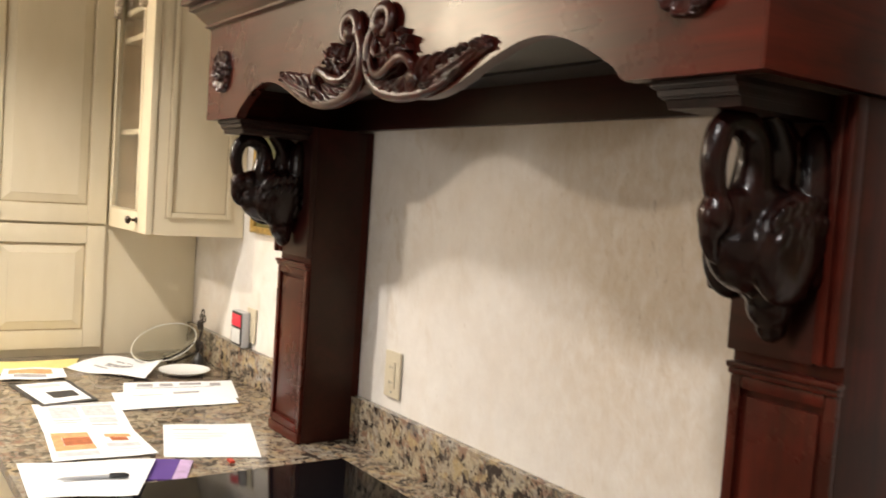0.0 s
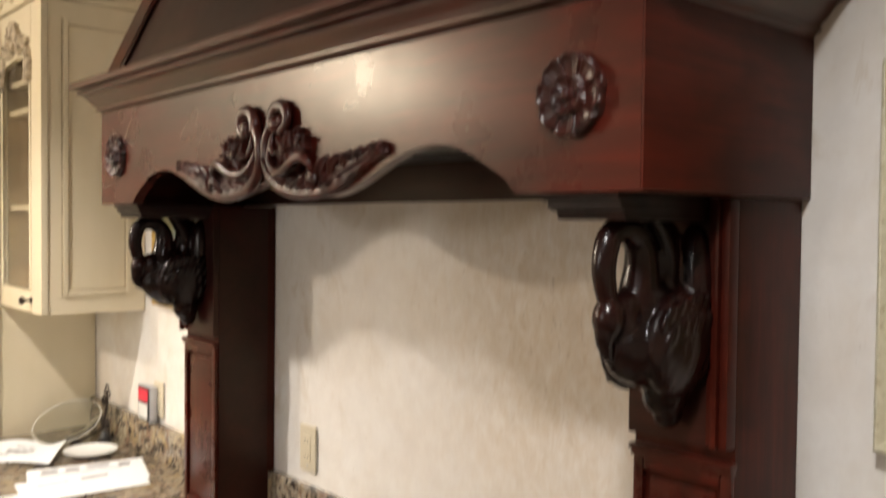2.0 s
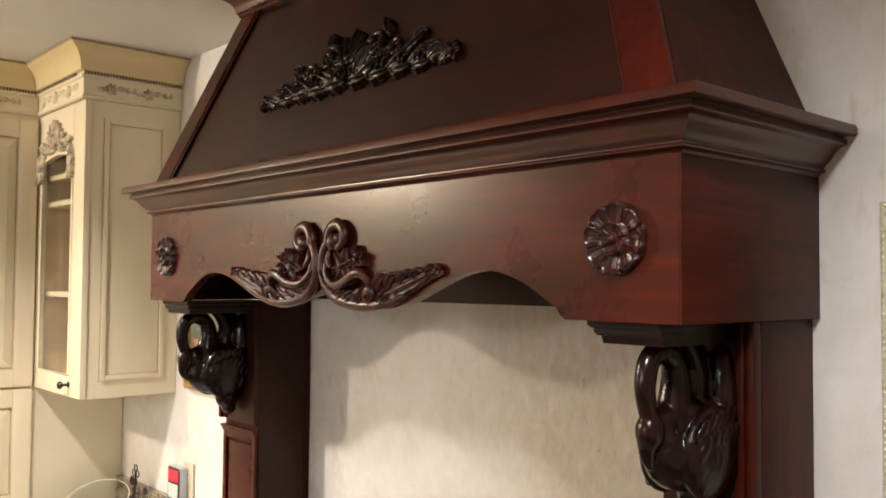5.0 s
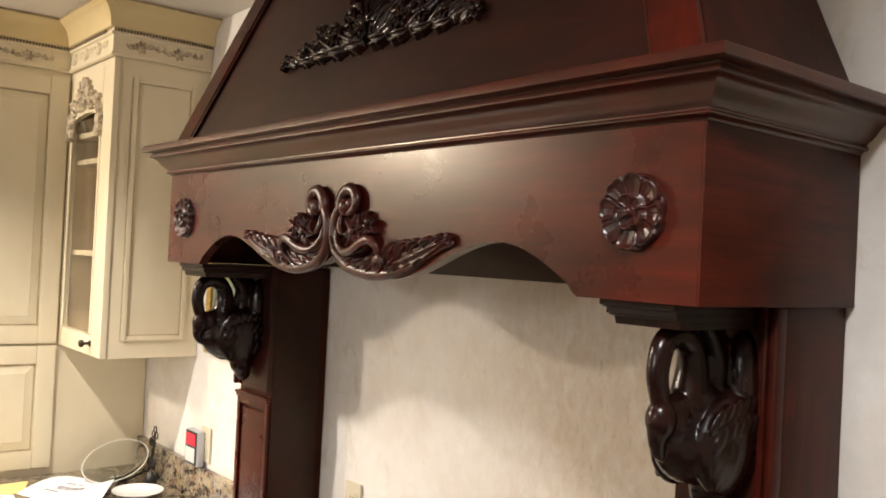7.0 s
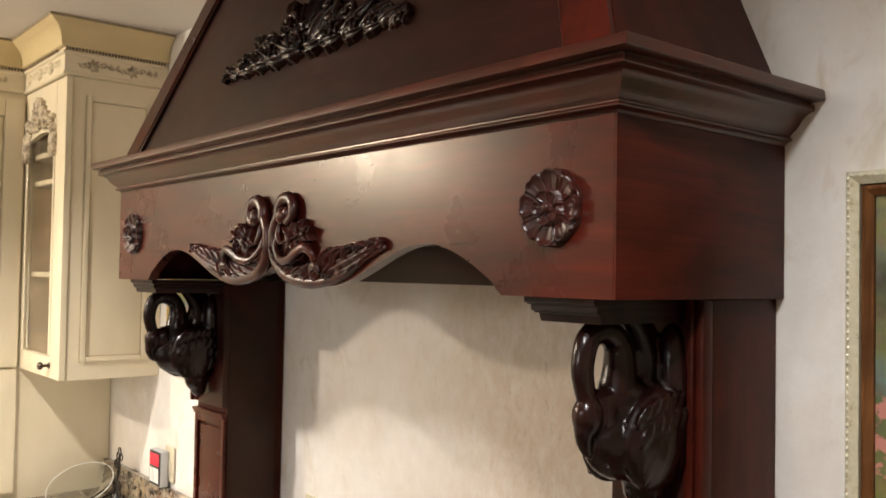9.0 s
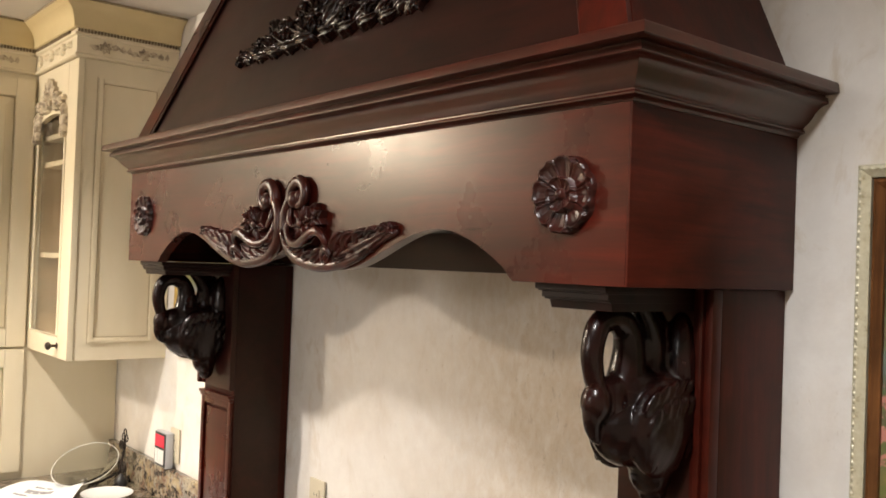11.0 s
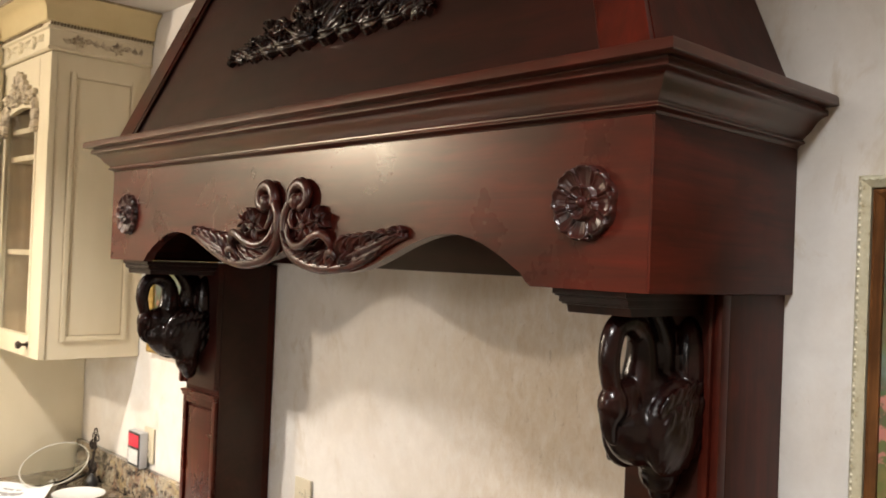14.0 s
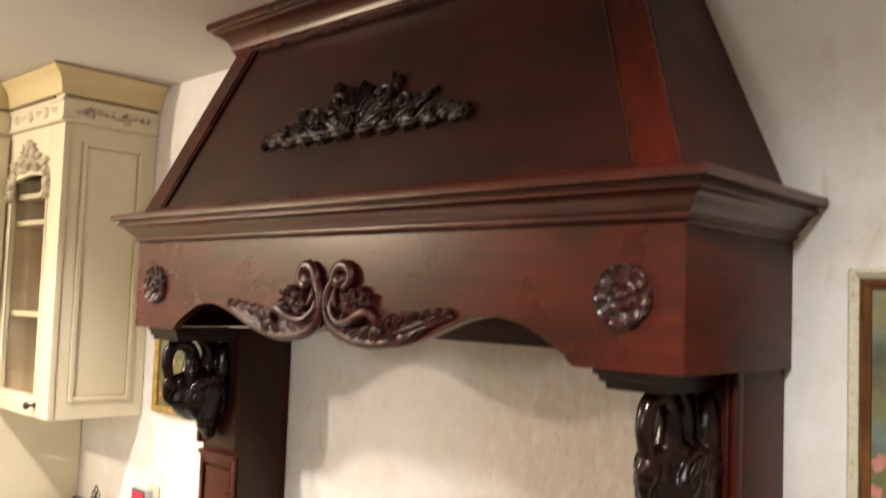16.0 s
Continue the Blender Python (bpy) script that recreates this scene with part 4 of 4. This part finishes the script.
# applied panel moulding on the side
py0, py1, pz0, pz1 = -0.28, -0.055, 1.466, 2.372
part("side_moulding", boxes((SR + 0.0005, SR + 0.009, py0, py0 + 0.016, pz0, pz1), (SR + 0.0005, SR + 0.009, py1 - 0.016, py1, pz0, pz1), (SR + 0.0005, SR + 0.0085, py0 + 0.0165, py1 - 0.0165, pz0, pz0 + 0.016),
                            (SR + 0.0005, SR + 0.0085, py0 + 0.0165, py1 - 0.0165, pz1 - 0.016, pz1), edge=0.0035), cream, glazed)
part("glaze_line", boxes((SR + 0.0003, SR + 0.0018, py0 - 0.004, py0 - 0.0005, pz0 - 0.004, pz1 + 0.004), (SR + 0.0003, SR + 0.0018, py0 + 0.0165, py0 + 0.0205, pz0 + 0.017, pz1 - 0.017), (SR + 0.0003, SR + 0.0018, py1 - 0.0205, py1 - 0.0165, pz0 + 0.017, pz1 - 0.017),
                         (SR + 0.0003, SR + 0.0018, py0 + 0.021, py1 - 0.021, pz0 + 0.0165, pz0 + 0.0195), (SR + 0.0003, SR + 0.0018, py0 + 0.021, py1 - 0.021, pz1 - 0.0195, pz1 - 0.0165), edge=0), soft_glaze, glazed, "brown glaze beside the moulding")
part("glaze_line", boxes((SR + 0.0003, SR + 0.0015, BODY - 0.003, BODY + 0.0005, Z_LOW + 0.003, Z_TOP - 0.003), edge=0), glaze, glazed, "brown glaze beside the door")
part("frieze", along(frieze, side_path), cream, glazed, "", 25)
part("crown", along(crown_p, side_path), crown_cream, glazed, "", 30)
part("crown_edge", along(glaze_edge, side_path), glaze, glazed, "brown glazed crown edge", 0)


def vine(length, first, step):
    """Roses joined by leafy stems along a frieze."""
    bm = bmesh.new()
    u = first
    while u < length - 0.02:
        flower(bm, u, 0, 0.023, 7, 0.008)
        leaf(bm, u + 0.024, 0.004, 25, 0.03, 0.009, -60, 0.006, 2, 9)
        leaf(bm, u - 0.024, -0.002, 200, 0.03, 0.009, -60, 0.006, 2, 9)
        for k in range(3):
            leaf(bm, u + step / 2 - 0.012 + 0.012 * k, -0.004, 60 + 60 * (k % 2), 0.022, 0.007, 40, 0.006, 2, 9)
        u += step
    return bm


MID = (FRIEZE + 0.013 + DENTIL - 0.012) / 2
part("carved_frieze", placed(vine(0.34, 0.085, 0.135), (SR + 0.0102, SF, MID), (0, 1, 0), (0, 0, 1)), cream_carving, glazed, "carved rose frieze with brown glaze", 50)
part("carved_frieze", placed(vine(0.4, 0.06, 0.135), (TF + 0.02, SF - 0.0102, MID), (1, 0, 0), (0, 0, 1)), cream, glazed, "faint carved frieze", 50)
part("carved_frieze", placed(vine(0.46, 0.04, 0.135), (TF + 0.0122, -0.82, MID), (0, 1, 0), (0, 0, 1)), cream_carving, tall, "carved rose frieze with brown glaze", 50)


def dentils(name, start, step, n, size, parent):
    bm = bmesh.new()
    for k in range(n):
        p = Vector(start) + Vector(step) * k
        box(bm, p.x - size[0], p.x + size[0], p.y - size[1], p.y + size[1], DENTIL + 0.0005, DENTIL + 0.0115, 0)
    tagged(part(name, bm, glaze, parent, "row of small brown glazed dentils", 0), kind="stuff")


dentils("dentil_strip", (SR + 0.016, SF - 0.008, 0), (0, 0.011, 0), 32, (0.004, 0.0021), glazed)
dentils("dentil_strip", (TF + 0.04, SF - 0.016, 0), (0.011, 0, 0), 36, (0.0021, 0.004), glazed)
dentils("dentil_strip", (TF + 0.018, -0.825, 0), (0, 0.011, 0), 44, (0.004, 0.0021), tall)
for parent, path in ((glazed, side_path), (tall, tall_path)):
    part("dentil_backing", along([(-0.02, DENTIL + 0.0003), (0.009, DENTIL + 0.0003), (0.009, DENTIL + 0.0118), (-0.02, DENTIL + 0.0118)], path), cream, parent, "", 0)

# ---- pictures ----


def bars(parent, x0, x1, z0, z1, w, y0, y1, mat, name="frame_bar"):
    """Four mitred bars with a rounded face."""
    prof = [(0, y1), (0, y0 + 0.006), (w * 0.15, y0 + 0.001), (w * 0.4, y0), (w * 0.7, y0 + 0.004), (w, y0 + 0.008), (w, y1)]
    cor = [(x0, z0, 1, 1), (x1, z0, -1, 1), (x1, z1, -1, -1), (x0, z1, 1, -1)]
    for i in range(4):
        a, b = cor[i], cor[(i + 1) % 4]
        bm = bmesh.new()
        r = [[bm.verts.new((c[0] + c[2] * d, y, c[1] + c[3] * d)) for d, y in prof] for c in (a, b)]
        n = len(prof)
        for k in range(n):
            bm.faces.new((r[0][k], r[0][(k + 1) % n], r[1][(k + 1) % n], r[1][k]))
        bm.faces.new(r[0])
        bm.faces.new(r[1][::-1])
        part(name, bm, mat, parent)


art = thing("framed_painting", (1.33, -0.02, 1.4), "oil painting of a flower garden in a pale gilt frame", "painting")
bars(art, 0.957, 1.72, 1.415, 1.94, 0.018, -0.034, -0.002, gilt)
bars(art, 0.9755, 1.7015, 1.4335, 1.9215, 0.016, -0.026, -0.002, liner_m, "inner_frame")
part("canvas", boxes((0.992, 1.685, -0.012, -0.003, 1.45, 1.905), edge=0), canvas, art, "green and pink oil painted garden")
bm = bmesh.new()
for k in range(48):
    ball(bm, (0.9625, -0.0325, 1.422 + 0.0108 * k), 0.0032, 0.003, 0.0042, 8, 6)
for k in range(70):
    ball(bm, (0.965 + 0.0108 * k, -0.0325, 1.9345), 0.0042, 0.003, 0.0032, 8, 6)
tagged(part("frame_carving", bm, gilt, art, "small carved beads along the gilt frame"), kind="stuff")

small = thing("small_picture", (-1.24, -0.02, 1.43), "small dark painting in an old gold frame behind the hood", "painting")
bars(small, -1.43, -1.0, 1.432, 1.93, 0.022, -0.028, -0.002, gold)
part("canvas", boxes((-1.407, -1.023, -0.012, -0.003, 1.454, 1.907), edge=0), canvas, small)

# ---- sockets and the plug-in alarm ----


def socket(place, label):
    ob = thing("wall_socket", place, label, "socket", "wall sockets")
    x, y, z = place
    plate = part("cover_plate", boxes((x - 0.036, x + 0.036, -0.009, -0.003, z - 0.06, z + 0.06), edge=0.003), almond, ob)
    part("insert", boxes((x - 0.0165, x + 0.0165, -0.0115, -0.0092, z - 0.034, z + 0.034), edge=0.0015), almond, plate)
    for dz in (-0.02, 0.02):
        for dx in (-0.0065, 0.0065):
            part("slot", boxes((x + dx - 0.001, x + dx + 0.001, -0.0122, -0.0117, z + dz - 0.0035, z + dz + 0.0035), edge=0), dark_slot, plate)
    bm = bmesh.new()
    ball(bm, (x, -0.0095, z - 0.046), 0.0035, 0.0015, 0.0035, 10, 6)
    part("screw", bm, steel, plate)
    return ob


socket((-0.478, -0.006, 1.13), "almond plastic duplex socket on the plaster wall")
socket((-1.413, -0.006, 1.11), "almond plastic socket behind a plug-in alarm")
alarm = thing("plug_in_alarm", (-1.455, -0.03, 1.095), "grey plug-in gas alarm with a red lit display", "alarm")
AX0, AX1, AZ0, AZ1 = -1.507, -1.408, 1.032, 1.155
part("case", boxes((AX0, AX1, -0.040, -0.0125, AZ0, AZ1), edge=0.006), grey_plastic, alarm)
part("face", boxes((AX0 + 0.004, AX1 - 0.004, -0.0425, -0.0405, AZ0 + 0.004, AZ1 - 0.004), edge=0.0008), black_plastic, alarm, "black face")
part("display", boxes((AX0 + 0.011, AX1 - 0.011, -0.0445, -0.043, AZ0 + 0.07, AZ1 - 0.011), edge=0.0006), red_screen, alarm, "red lit display")
for k in range(3):
    x = AX0 + 0.012 + 0.0255 * k
    part("button", boxes((x, x + 0.0225, -0.0445, -0.043, AZ0 + 0.012, AZ0 + 0.062), edge=0.0006), white_plastic, alarm, "white button")

# ---- things on the counter ----
TOPZ = COUNTER + 0.0006


def sheet(name, corners, level, mat, label, category="paper", wave=0.0012, group="papers on the counter", lift=0.0):
    """A thin sheet with slightly uneven edges; corners run round it. Returns it and a function from (u, v) to its surface."""
    ob = thing(name, (sum(c[0] for c in corners) / 4, sum(c[1] for c in corners) / 4, TOPZ + level), label, category, group)
    a, b, c, d = (Vector(p) for p in corners)

    def at(u, v):
        p = (a * (1 - u) + b * u) * (1 - v) + (d * (1 - u) + c * u) * v
        h = wave * (1 + math.sin(7 * u + 3 * v + level * 900)) / 2 + lift * max(0.0, u - 0.55) ** 2
        return Vector((p.x, p.y, TOPZ + level + h))
    bm = bmesh.new()
    n = 9
    top = [[bm.verts.new(at(i / n, k / n) + Vector((0, 0, 0.0005))) for k in range(n + 1)] for i in range(n + 1)]
    low = [[bm.verts.new(at(i / n, k / n)) for k in range(n + 1)] for i in range(n + 1)]
    for i in range(n):
        for k in range(n):
            bm.faces.new((top[i][k], top[i + 1][k], top[i + 1][k + 1], top[i][k + 1]))
            bm.faces.new((low[i][k], low[i][k + 1], low[i + 1][k + 1], low[i + 1][k]))
    for i in range(n):
        for p, q in (((i, 0), (i + 1, 0)), ((i + 1, n), (i, n)), ((0, i + 1), (0, i)), ((n, i), (n, i + 1))):
            bm.faces.new((top[p[0]][p[1]], low[p[0]][p[1]], low[q[0]][q[1]], top[q[0]][q[1]]))
    part("page", bm, mat, ob)
    return ob, at


def printed(ob, at, rows, mat, label=""):
    """Printed areas (u0, u1, v0, v1) on a sheet."""
    for u0, u1, v0, v1 in rows:
        bm = bmesh.new()
        n = 4
        g = [[bm.verts.new(at(u0 + (u1 - u0) * i / n, v0 + (v1 - v0) * k / n) + Vector((0, 0, 0.0011))) for k in range(n + 1)] for i in range(n + 1)]
        for i in range(n):
            for k in range(n):
                bm.faces.new((g[i][k], g[i + 1][k], g[i + 1][k + 1], g[i][k + 1]))
        part("print", bm, mat, ob, label)


ob, at = sheet("blank_sheet", ((-0.957, -0.443), (-0.887, -0.216), (-0.58, -0.313), (-0.673, -0.529)), 0.0, paper, "white folded paper sheet lying on the granite counter", lift=0.004)
printed(ob, at, [(0.1, 0.5, 0.16, 0.2), (0.1, 0.7, 0.3, 0.32), (0.1, 0.64, 0.38, 0.4), (0.12, 0.5, 0.46, 0.48)], pale_ink)
ob, at = sheet("printed_sheet", ((-1.498, -0.407), (-1.43, -0.06), (-1.19, -0.13), (-1.22, -0.48)), 0.0, paper, "white printed sheet on the granite counter")
printed(ob, at, [(0.12, 0.26, 0.1, 0.24), (0.32, 0.44, 0.1, 0.24), (0.5, 0.7, 0.08, 0.2), (0.78, 0.88, 0.12, 0.3), (0.1, 0.8, 0.3, 0.33)], ink)
ob, at = sheet("printed_sheet", ((-1.36, -0.48), (-1.34, -0.11), (-1.118, -0.158), (-1.141, -0.513)), 0.0028, paper, "white printed sheet lying over another sheet")
printed(ob, at, [(0.5, 0.72, 0.2, 0.3), (0.15, 0.4, 0.25, 0.28)], ink)
ob, at = sheet("curled_flyer", ((-1.93, -0.37), (-1.80, -0.17), (-1.49, -0.34), (-1.76, -0.53)), 0.0, paper, "curled white flyer near the corner of the counter", wave=0.012, lift=0.05)
printed(ob, at, [(0.3, 0.66, 0.4, 0.54), (0.2, 0.4, 0.6, 0.66), (0.35, 0.6, 0.25, 0.3)], ink)
ob, at = sheet("printed_flyer", ((-1.285, -0.722), (-1.25, -0.49), (-0.93, -0.53), (-0.99, -0.745)), 0.0012, paper, "printed flyer with grey pictures on the counter")
printed(ob, at, [(0.16, 0.48, 0.14, 0.56), (0.54, 0.9, 0.12, 0.5), (0.56, 0.88, 0.56, 0.74)], pale_ink)
printed(ob, at, [(0.16, 0.9, 0.04, 0.07), (0.16, 0.48, 0.62, 0.65), (0.16, 0.42, 0.7, 0.73), (0.56, 0.86, 0.8, 0.83)], ink)
ob, at = sheet("printed_flyer", ((-0.985, -0.745), (-0.925, -0.532), (-0.695, -0.535), (-0.715, -0.775)), 0.0036, paper, "printed flyer with orange pictures on the counter", wave=0.002)
printed(ob, at, [(0.06, 0.16, 0.08, 0.7), (0.16, 0.46, 0.08, 0.26), (0.16, 0.46, 0.54, 0.7), (0.62, 0.9, 0.18, 0.3)], orange_ink, "orange print")
printed(ob, at, [(0.165, 0.455, 0.265, 0.535), (0.66, 0.84, 0.305, 0.44)], brown_ink, "brown print")
printed(ob, at, [(0.06, 0.46, 0.76, 0.9), (0.58, 0.92, 0.52, 0.66), (0.6, 0.9, 0.74, 0.77), (0.6, 0.84, 0.82, 0.85)], pale_ink)
book = thing("purple_booklet", (-0.57, -0.55, TOPZ), "purple booklet with a lilac edge half under papers", "booklet", "papers on the counter")
part("cover", prism([(-0.68, -0.6), (-0.635, -0.5), (-0.5, -0.565), (-0.535, -0.66)], lambda x, y: (x, y, TOPZ + 0.003), lambda x, y: (x, y, TOPZ)), purple, book, "", 0)
part("edge_strip", prism([(-0.634, -0.4995), (-0.615, -0.475), (-0.478, -0.54), (-0.4995, -0.5645)], lambda x, y: (x, y, TOPZ + 0.0028), lambda x, y: (x, y, TOPZ)), lilac, book, "lilac edge strip", 0)
ob, at = sheet("front_sheet", ((-0.71, -0.853), (-0.635, -0.56), (-0.405, -0.667), (-0.47, -0.868)), 0.0095, paper, "white paper sheet lying over other papers", wave=0.003)
printed(ob, at, [(0.12, 0.5, 0.16, 0.18), (0.12, 0.42, 0.24, 0.26)], pale_ink)
pen = thing("pen", (-0.534, -0.727, TOPZ + 0.013), "grey ballpoint pen with a dark cap lying on a sheet", "pen", "papers on the counter")
tail, nib = Vector((-0.518, -0.655, TOPZ + 0.0178)), Vector((-0.55, -0.799, TOPZ + 0.0178))
bm = bmesh.new()
tube(bm, [nib.lerp(tail, k) for k in (0.0, 0.05, 0.1, 0.3, 0.72)], [0.0008, 0.0022, 0.0038, 0.0045, 0.0045], 12)
part("barrel", bm, grey_plastic, pen)
bm = bmesh.new()
tube(bm, [nib.lerp(tail, k) for k in (0.722, 0.74, 0.97, 1.0)], [0.0046, 0.005, 0.005, 0.003], 12)
tube(bm, [nib.lerp(tail, k) + Vector((0, 0, 0.0058)) for k in (0.72, 0.8, 0.95)], 0.0012, 6)
part("cap", bm, black_plastic, pen, "dark cap with a clip")
card = thing("black_folder", (-1.42, -0.62, TOPZ), "black folder with a white printed cover on the counter", "folder", "papers on the counter")
part("cover", prism([(-1.56, -0.74), (-1.57, -0.56), (-1.285, -0.535), (-1.25, -0.7)], lambda x, y: (x, y, TOPZ + 0.004), lambda x, y: (x, y, TOPZ)), black_card, card, "", 0)
label = part("label", prism([(-1.545, -0.724), (-1.555, -0.573), (-1.305, -0.551), (-1.272, -0.69)], lambda x, y: (x, y, TOPZ + 0.0048), lambda x, y: (x, y, TOPZ + 0.0042)), paper, card, "white printed label", 0)
part("print", prism([(-1.42, -0.66), (-1.425, -0.58), (-1.35, -0.575), (-1.335, -0.65)], lambda x, y: (x, y, TOPZ + 0.0054), lambda x, y: (x, y, TOPZ + 0.0049)), black_card, label, "black print", 0)
part("print", prism([(-1.52, -0.70), (-1.525, -0.6), (-1.49, -0.6), (-1.48, -0.69)], lambda x, y: (x, y, TOPZ + 0.0054), lambda x, y: (x, y, TOPZ + 0.0049)), pale_ink, label, "", 0)
ob, at = sheet("yellow_sheet", ((-1.93, -0.80), (-1.925, -0.45), (-1.79, -0.5), (-1.72, -0.82)), 0.0005, yellow_paper, "yellow paper sheet beside the tall cabinet", wave=0.003)
ob, at = sheet("brown_print", ((-1.8, -0.72), (-1.76, -0.54), (-1.60, -0.56), (-1.62, -0.76)), 0.0045, paper, "white sheet with a brown printed picture", wave=0.004)
printed(ob, at, [(0.1, 0.8, 0.15, 0.55)], orange_ink, "orange print")
printed(ob, at, [(0.2, 0.7, 0.6, 0.85)], ink)

dish = thing("white_dish", (-1.575, -0.178, TOPZ), "shallow white china dish on the granite counter", "dish")
bm = bmesh.new()
prof = [(0.0, 0.004), (0.045, 0.005), (0.07, 0.012), (0.085, 0.019), (0.0875, 0.0195), (0.087, 0.017), (0.07, 0.008), (0.05, 0.0), (0.0, 0.0)]
rings = [[bm.verts.new((-1.575 + r * math.cos(a), -0.178 + r * math.sin(a), TOPZ + z)) for a in (2 * math.pi * k / 40 for k in range(40))] for r, z in prof[1:-1]]
for r, q in zip(rings, rings[1:]):
    for k in range(40):
        bm.faces.new((r[k], r[(k + 1) % 40], q[(k + 1) % 40], q[k]))
bm.faces.new(rings[0])
bm.faces.new(rings[-1])
part("bowl", bm, china, dish, "", 50)

easel = thing("plate_easel", (-1.76, -0.09, TOPZ), "scrolled wrought iron plate easel in the counter corner", "easel")
EX, EY = -1.735, -0.085
bm = bmesh.new()
tube(bm, smooth_line([(EX, EY, TOPZ + 0.004), (EX, EY + 0.01, 0.98), (EX, EY + 0.02, 1.05), (EX, EY + 0.022, 1.098)], 12), 0.0046, 8)
part("post", bm, iron, easel)
for m in (-1, 1):
    for cz, r in ((1.062, 0.014), (0.985, 0.018)):
        bm = bmesh.new()
        pts = [(EX + m * (r + r * (1 - 0.55 * i / 27) * math.cos(2 * math.pi * 1.3 * i / 27 + math.pi)), EY + 0.014, cz + r * 1.3 * (1 - 0.55 * i / 27) * math.sin(2 * math.pi * 1.3 * i / 27 + math.pi)) for i in range(28)]
        tube(bm, pts, 0.004, 8)
        part("scroll", bm, iron, easel)
    bm = bmesh.new()
    tube(bm, smooth_line([(EX, EY, 0.96), (EX + m * 0.04, EY - 0.01, 0.94), (EX + m * 0.055, EY - 0.05, TOPZ + 0.004), (EX + m * 0.055, EY - 0.085, TOPZ + 0.004), (EX + m * 0.055, EY - 0.1, TOPZ + 0.022)], 16), 0.0042, 8)
    part("foot", bm, iron, easel)
for dx, dz in ((0.0, 1.108), (-0.016, 1.088), (0.016, 1.088)):
    bm = bmesh.new()
    tube(bm, [(EX + dx + 0.0125 * math.sin(a), EY + 0.022, dz + 0.0125 * math.cos(a)) for a in (2 * math.pi * k / 20 for k in range(21))], 0.0024, 8)
    part("finial_loop", bm, iron, easel)

plate = thing("glass_plate", (-1.80, -0.17, TOPZ), "round clear glass plate leaning on the easel", "plate")
bm = bmesh.new()
prof = [(0.0, 0.0), (0.07, 0.0), (0.085, 0.004), (0.118, 0.009), (0.12, 0.0105), (0.119, 0.0125), (0.084, 0.008), (0.07, 0.004)]
rings = [[bm.verts.new((r * math.cos(a), r * math.sin(a), z)) for a in (2 * math.pi * k / 48 for k in range(48))] for r, z in prof[1:]]
for r, q in zip(rings, rings[1:]):
    for k in range(48):
        bm.faces.new((r[k], r[(k + 1) % 48], q[(k + 1) % 48], q[k]))
bm.faces.new(rings[0])
bm.faces.new(rings[-1])
bmesh.ops.transform(bm, matrix=Matrix.Translation((-1.83, -0.17, TOPZ + 0.06)) @ Matrix.Rotation(radians(38), 4, "Z") @ Matrix.Rotation(radians(29), 4, "X"), verts=bm.verts)
part("disc", bm, glass, plate, "", 40)
bm = bmesh.new()
tube(bm, [(0.1195 * math.cos(a), 0.1195 * math.sin(a), 0.0112) for a in (2 * math.pi * k / 64 for k in range(65))], 0.0019, 8)
bmesh.ops.transform(bm, matrix=Matrix.Translation((-1.83, -0.17, TOPZ + 0.06)) @ Matrix.Rotation(radians(38), 4, "Z") @ Matrix.Rotation(radians(29), 4, "X"), verts=bm.verts)
part("rim", bm, pale_rim, plate, "pale rim")
pot = thing("black_trinket", (-1.70, -0.085, TOPZ), "small dark ornament beside the plate easel", "ornament")
bm = bmesh.new()
tube(bm, [(-1.70, -0.085, TOPZ + z) for z in (0, 0.004, 0.02, 0.035, 0.042, 0.05)], [0.018, 0.022, 0.024, 0.016, 0.009, 0.003], 14)
part("body", bm, black_plastic, pot)

clip = thing("red_clip", (-0.578, -0.394, TOPZ), "small red plastic clip near the cooktop edge", "clip")
part("body", boxes((-0.591, -0.565, -0.4, -0.388, TOPZ, TOPZ + 0.006), edge=0.002), plain("red_plastic", (0.5, 0.05, 0.03), 0.4), clip)
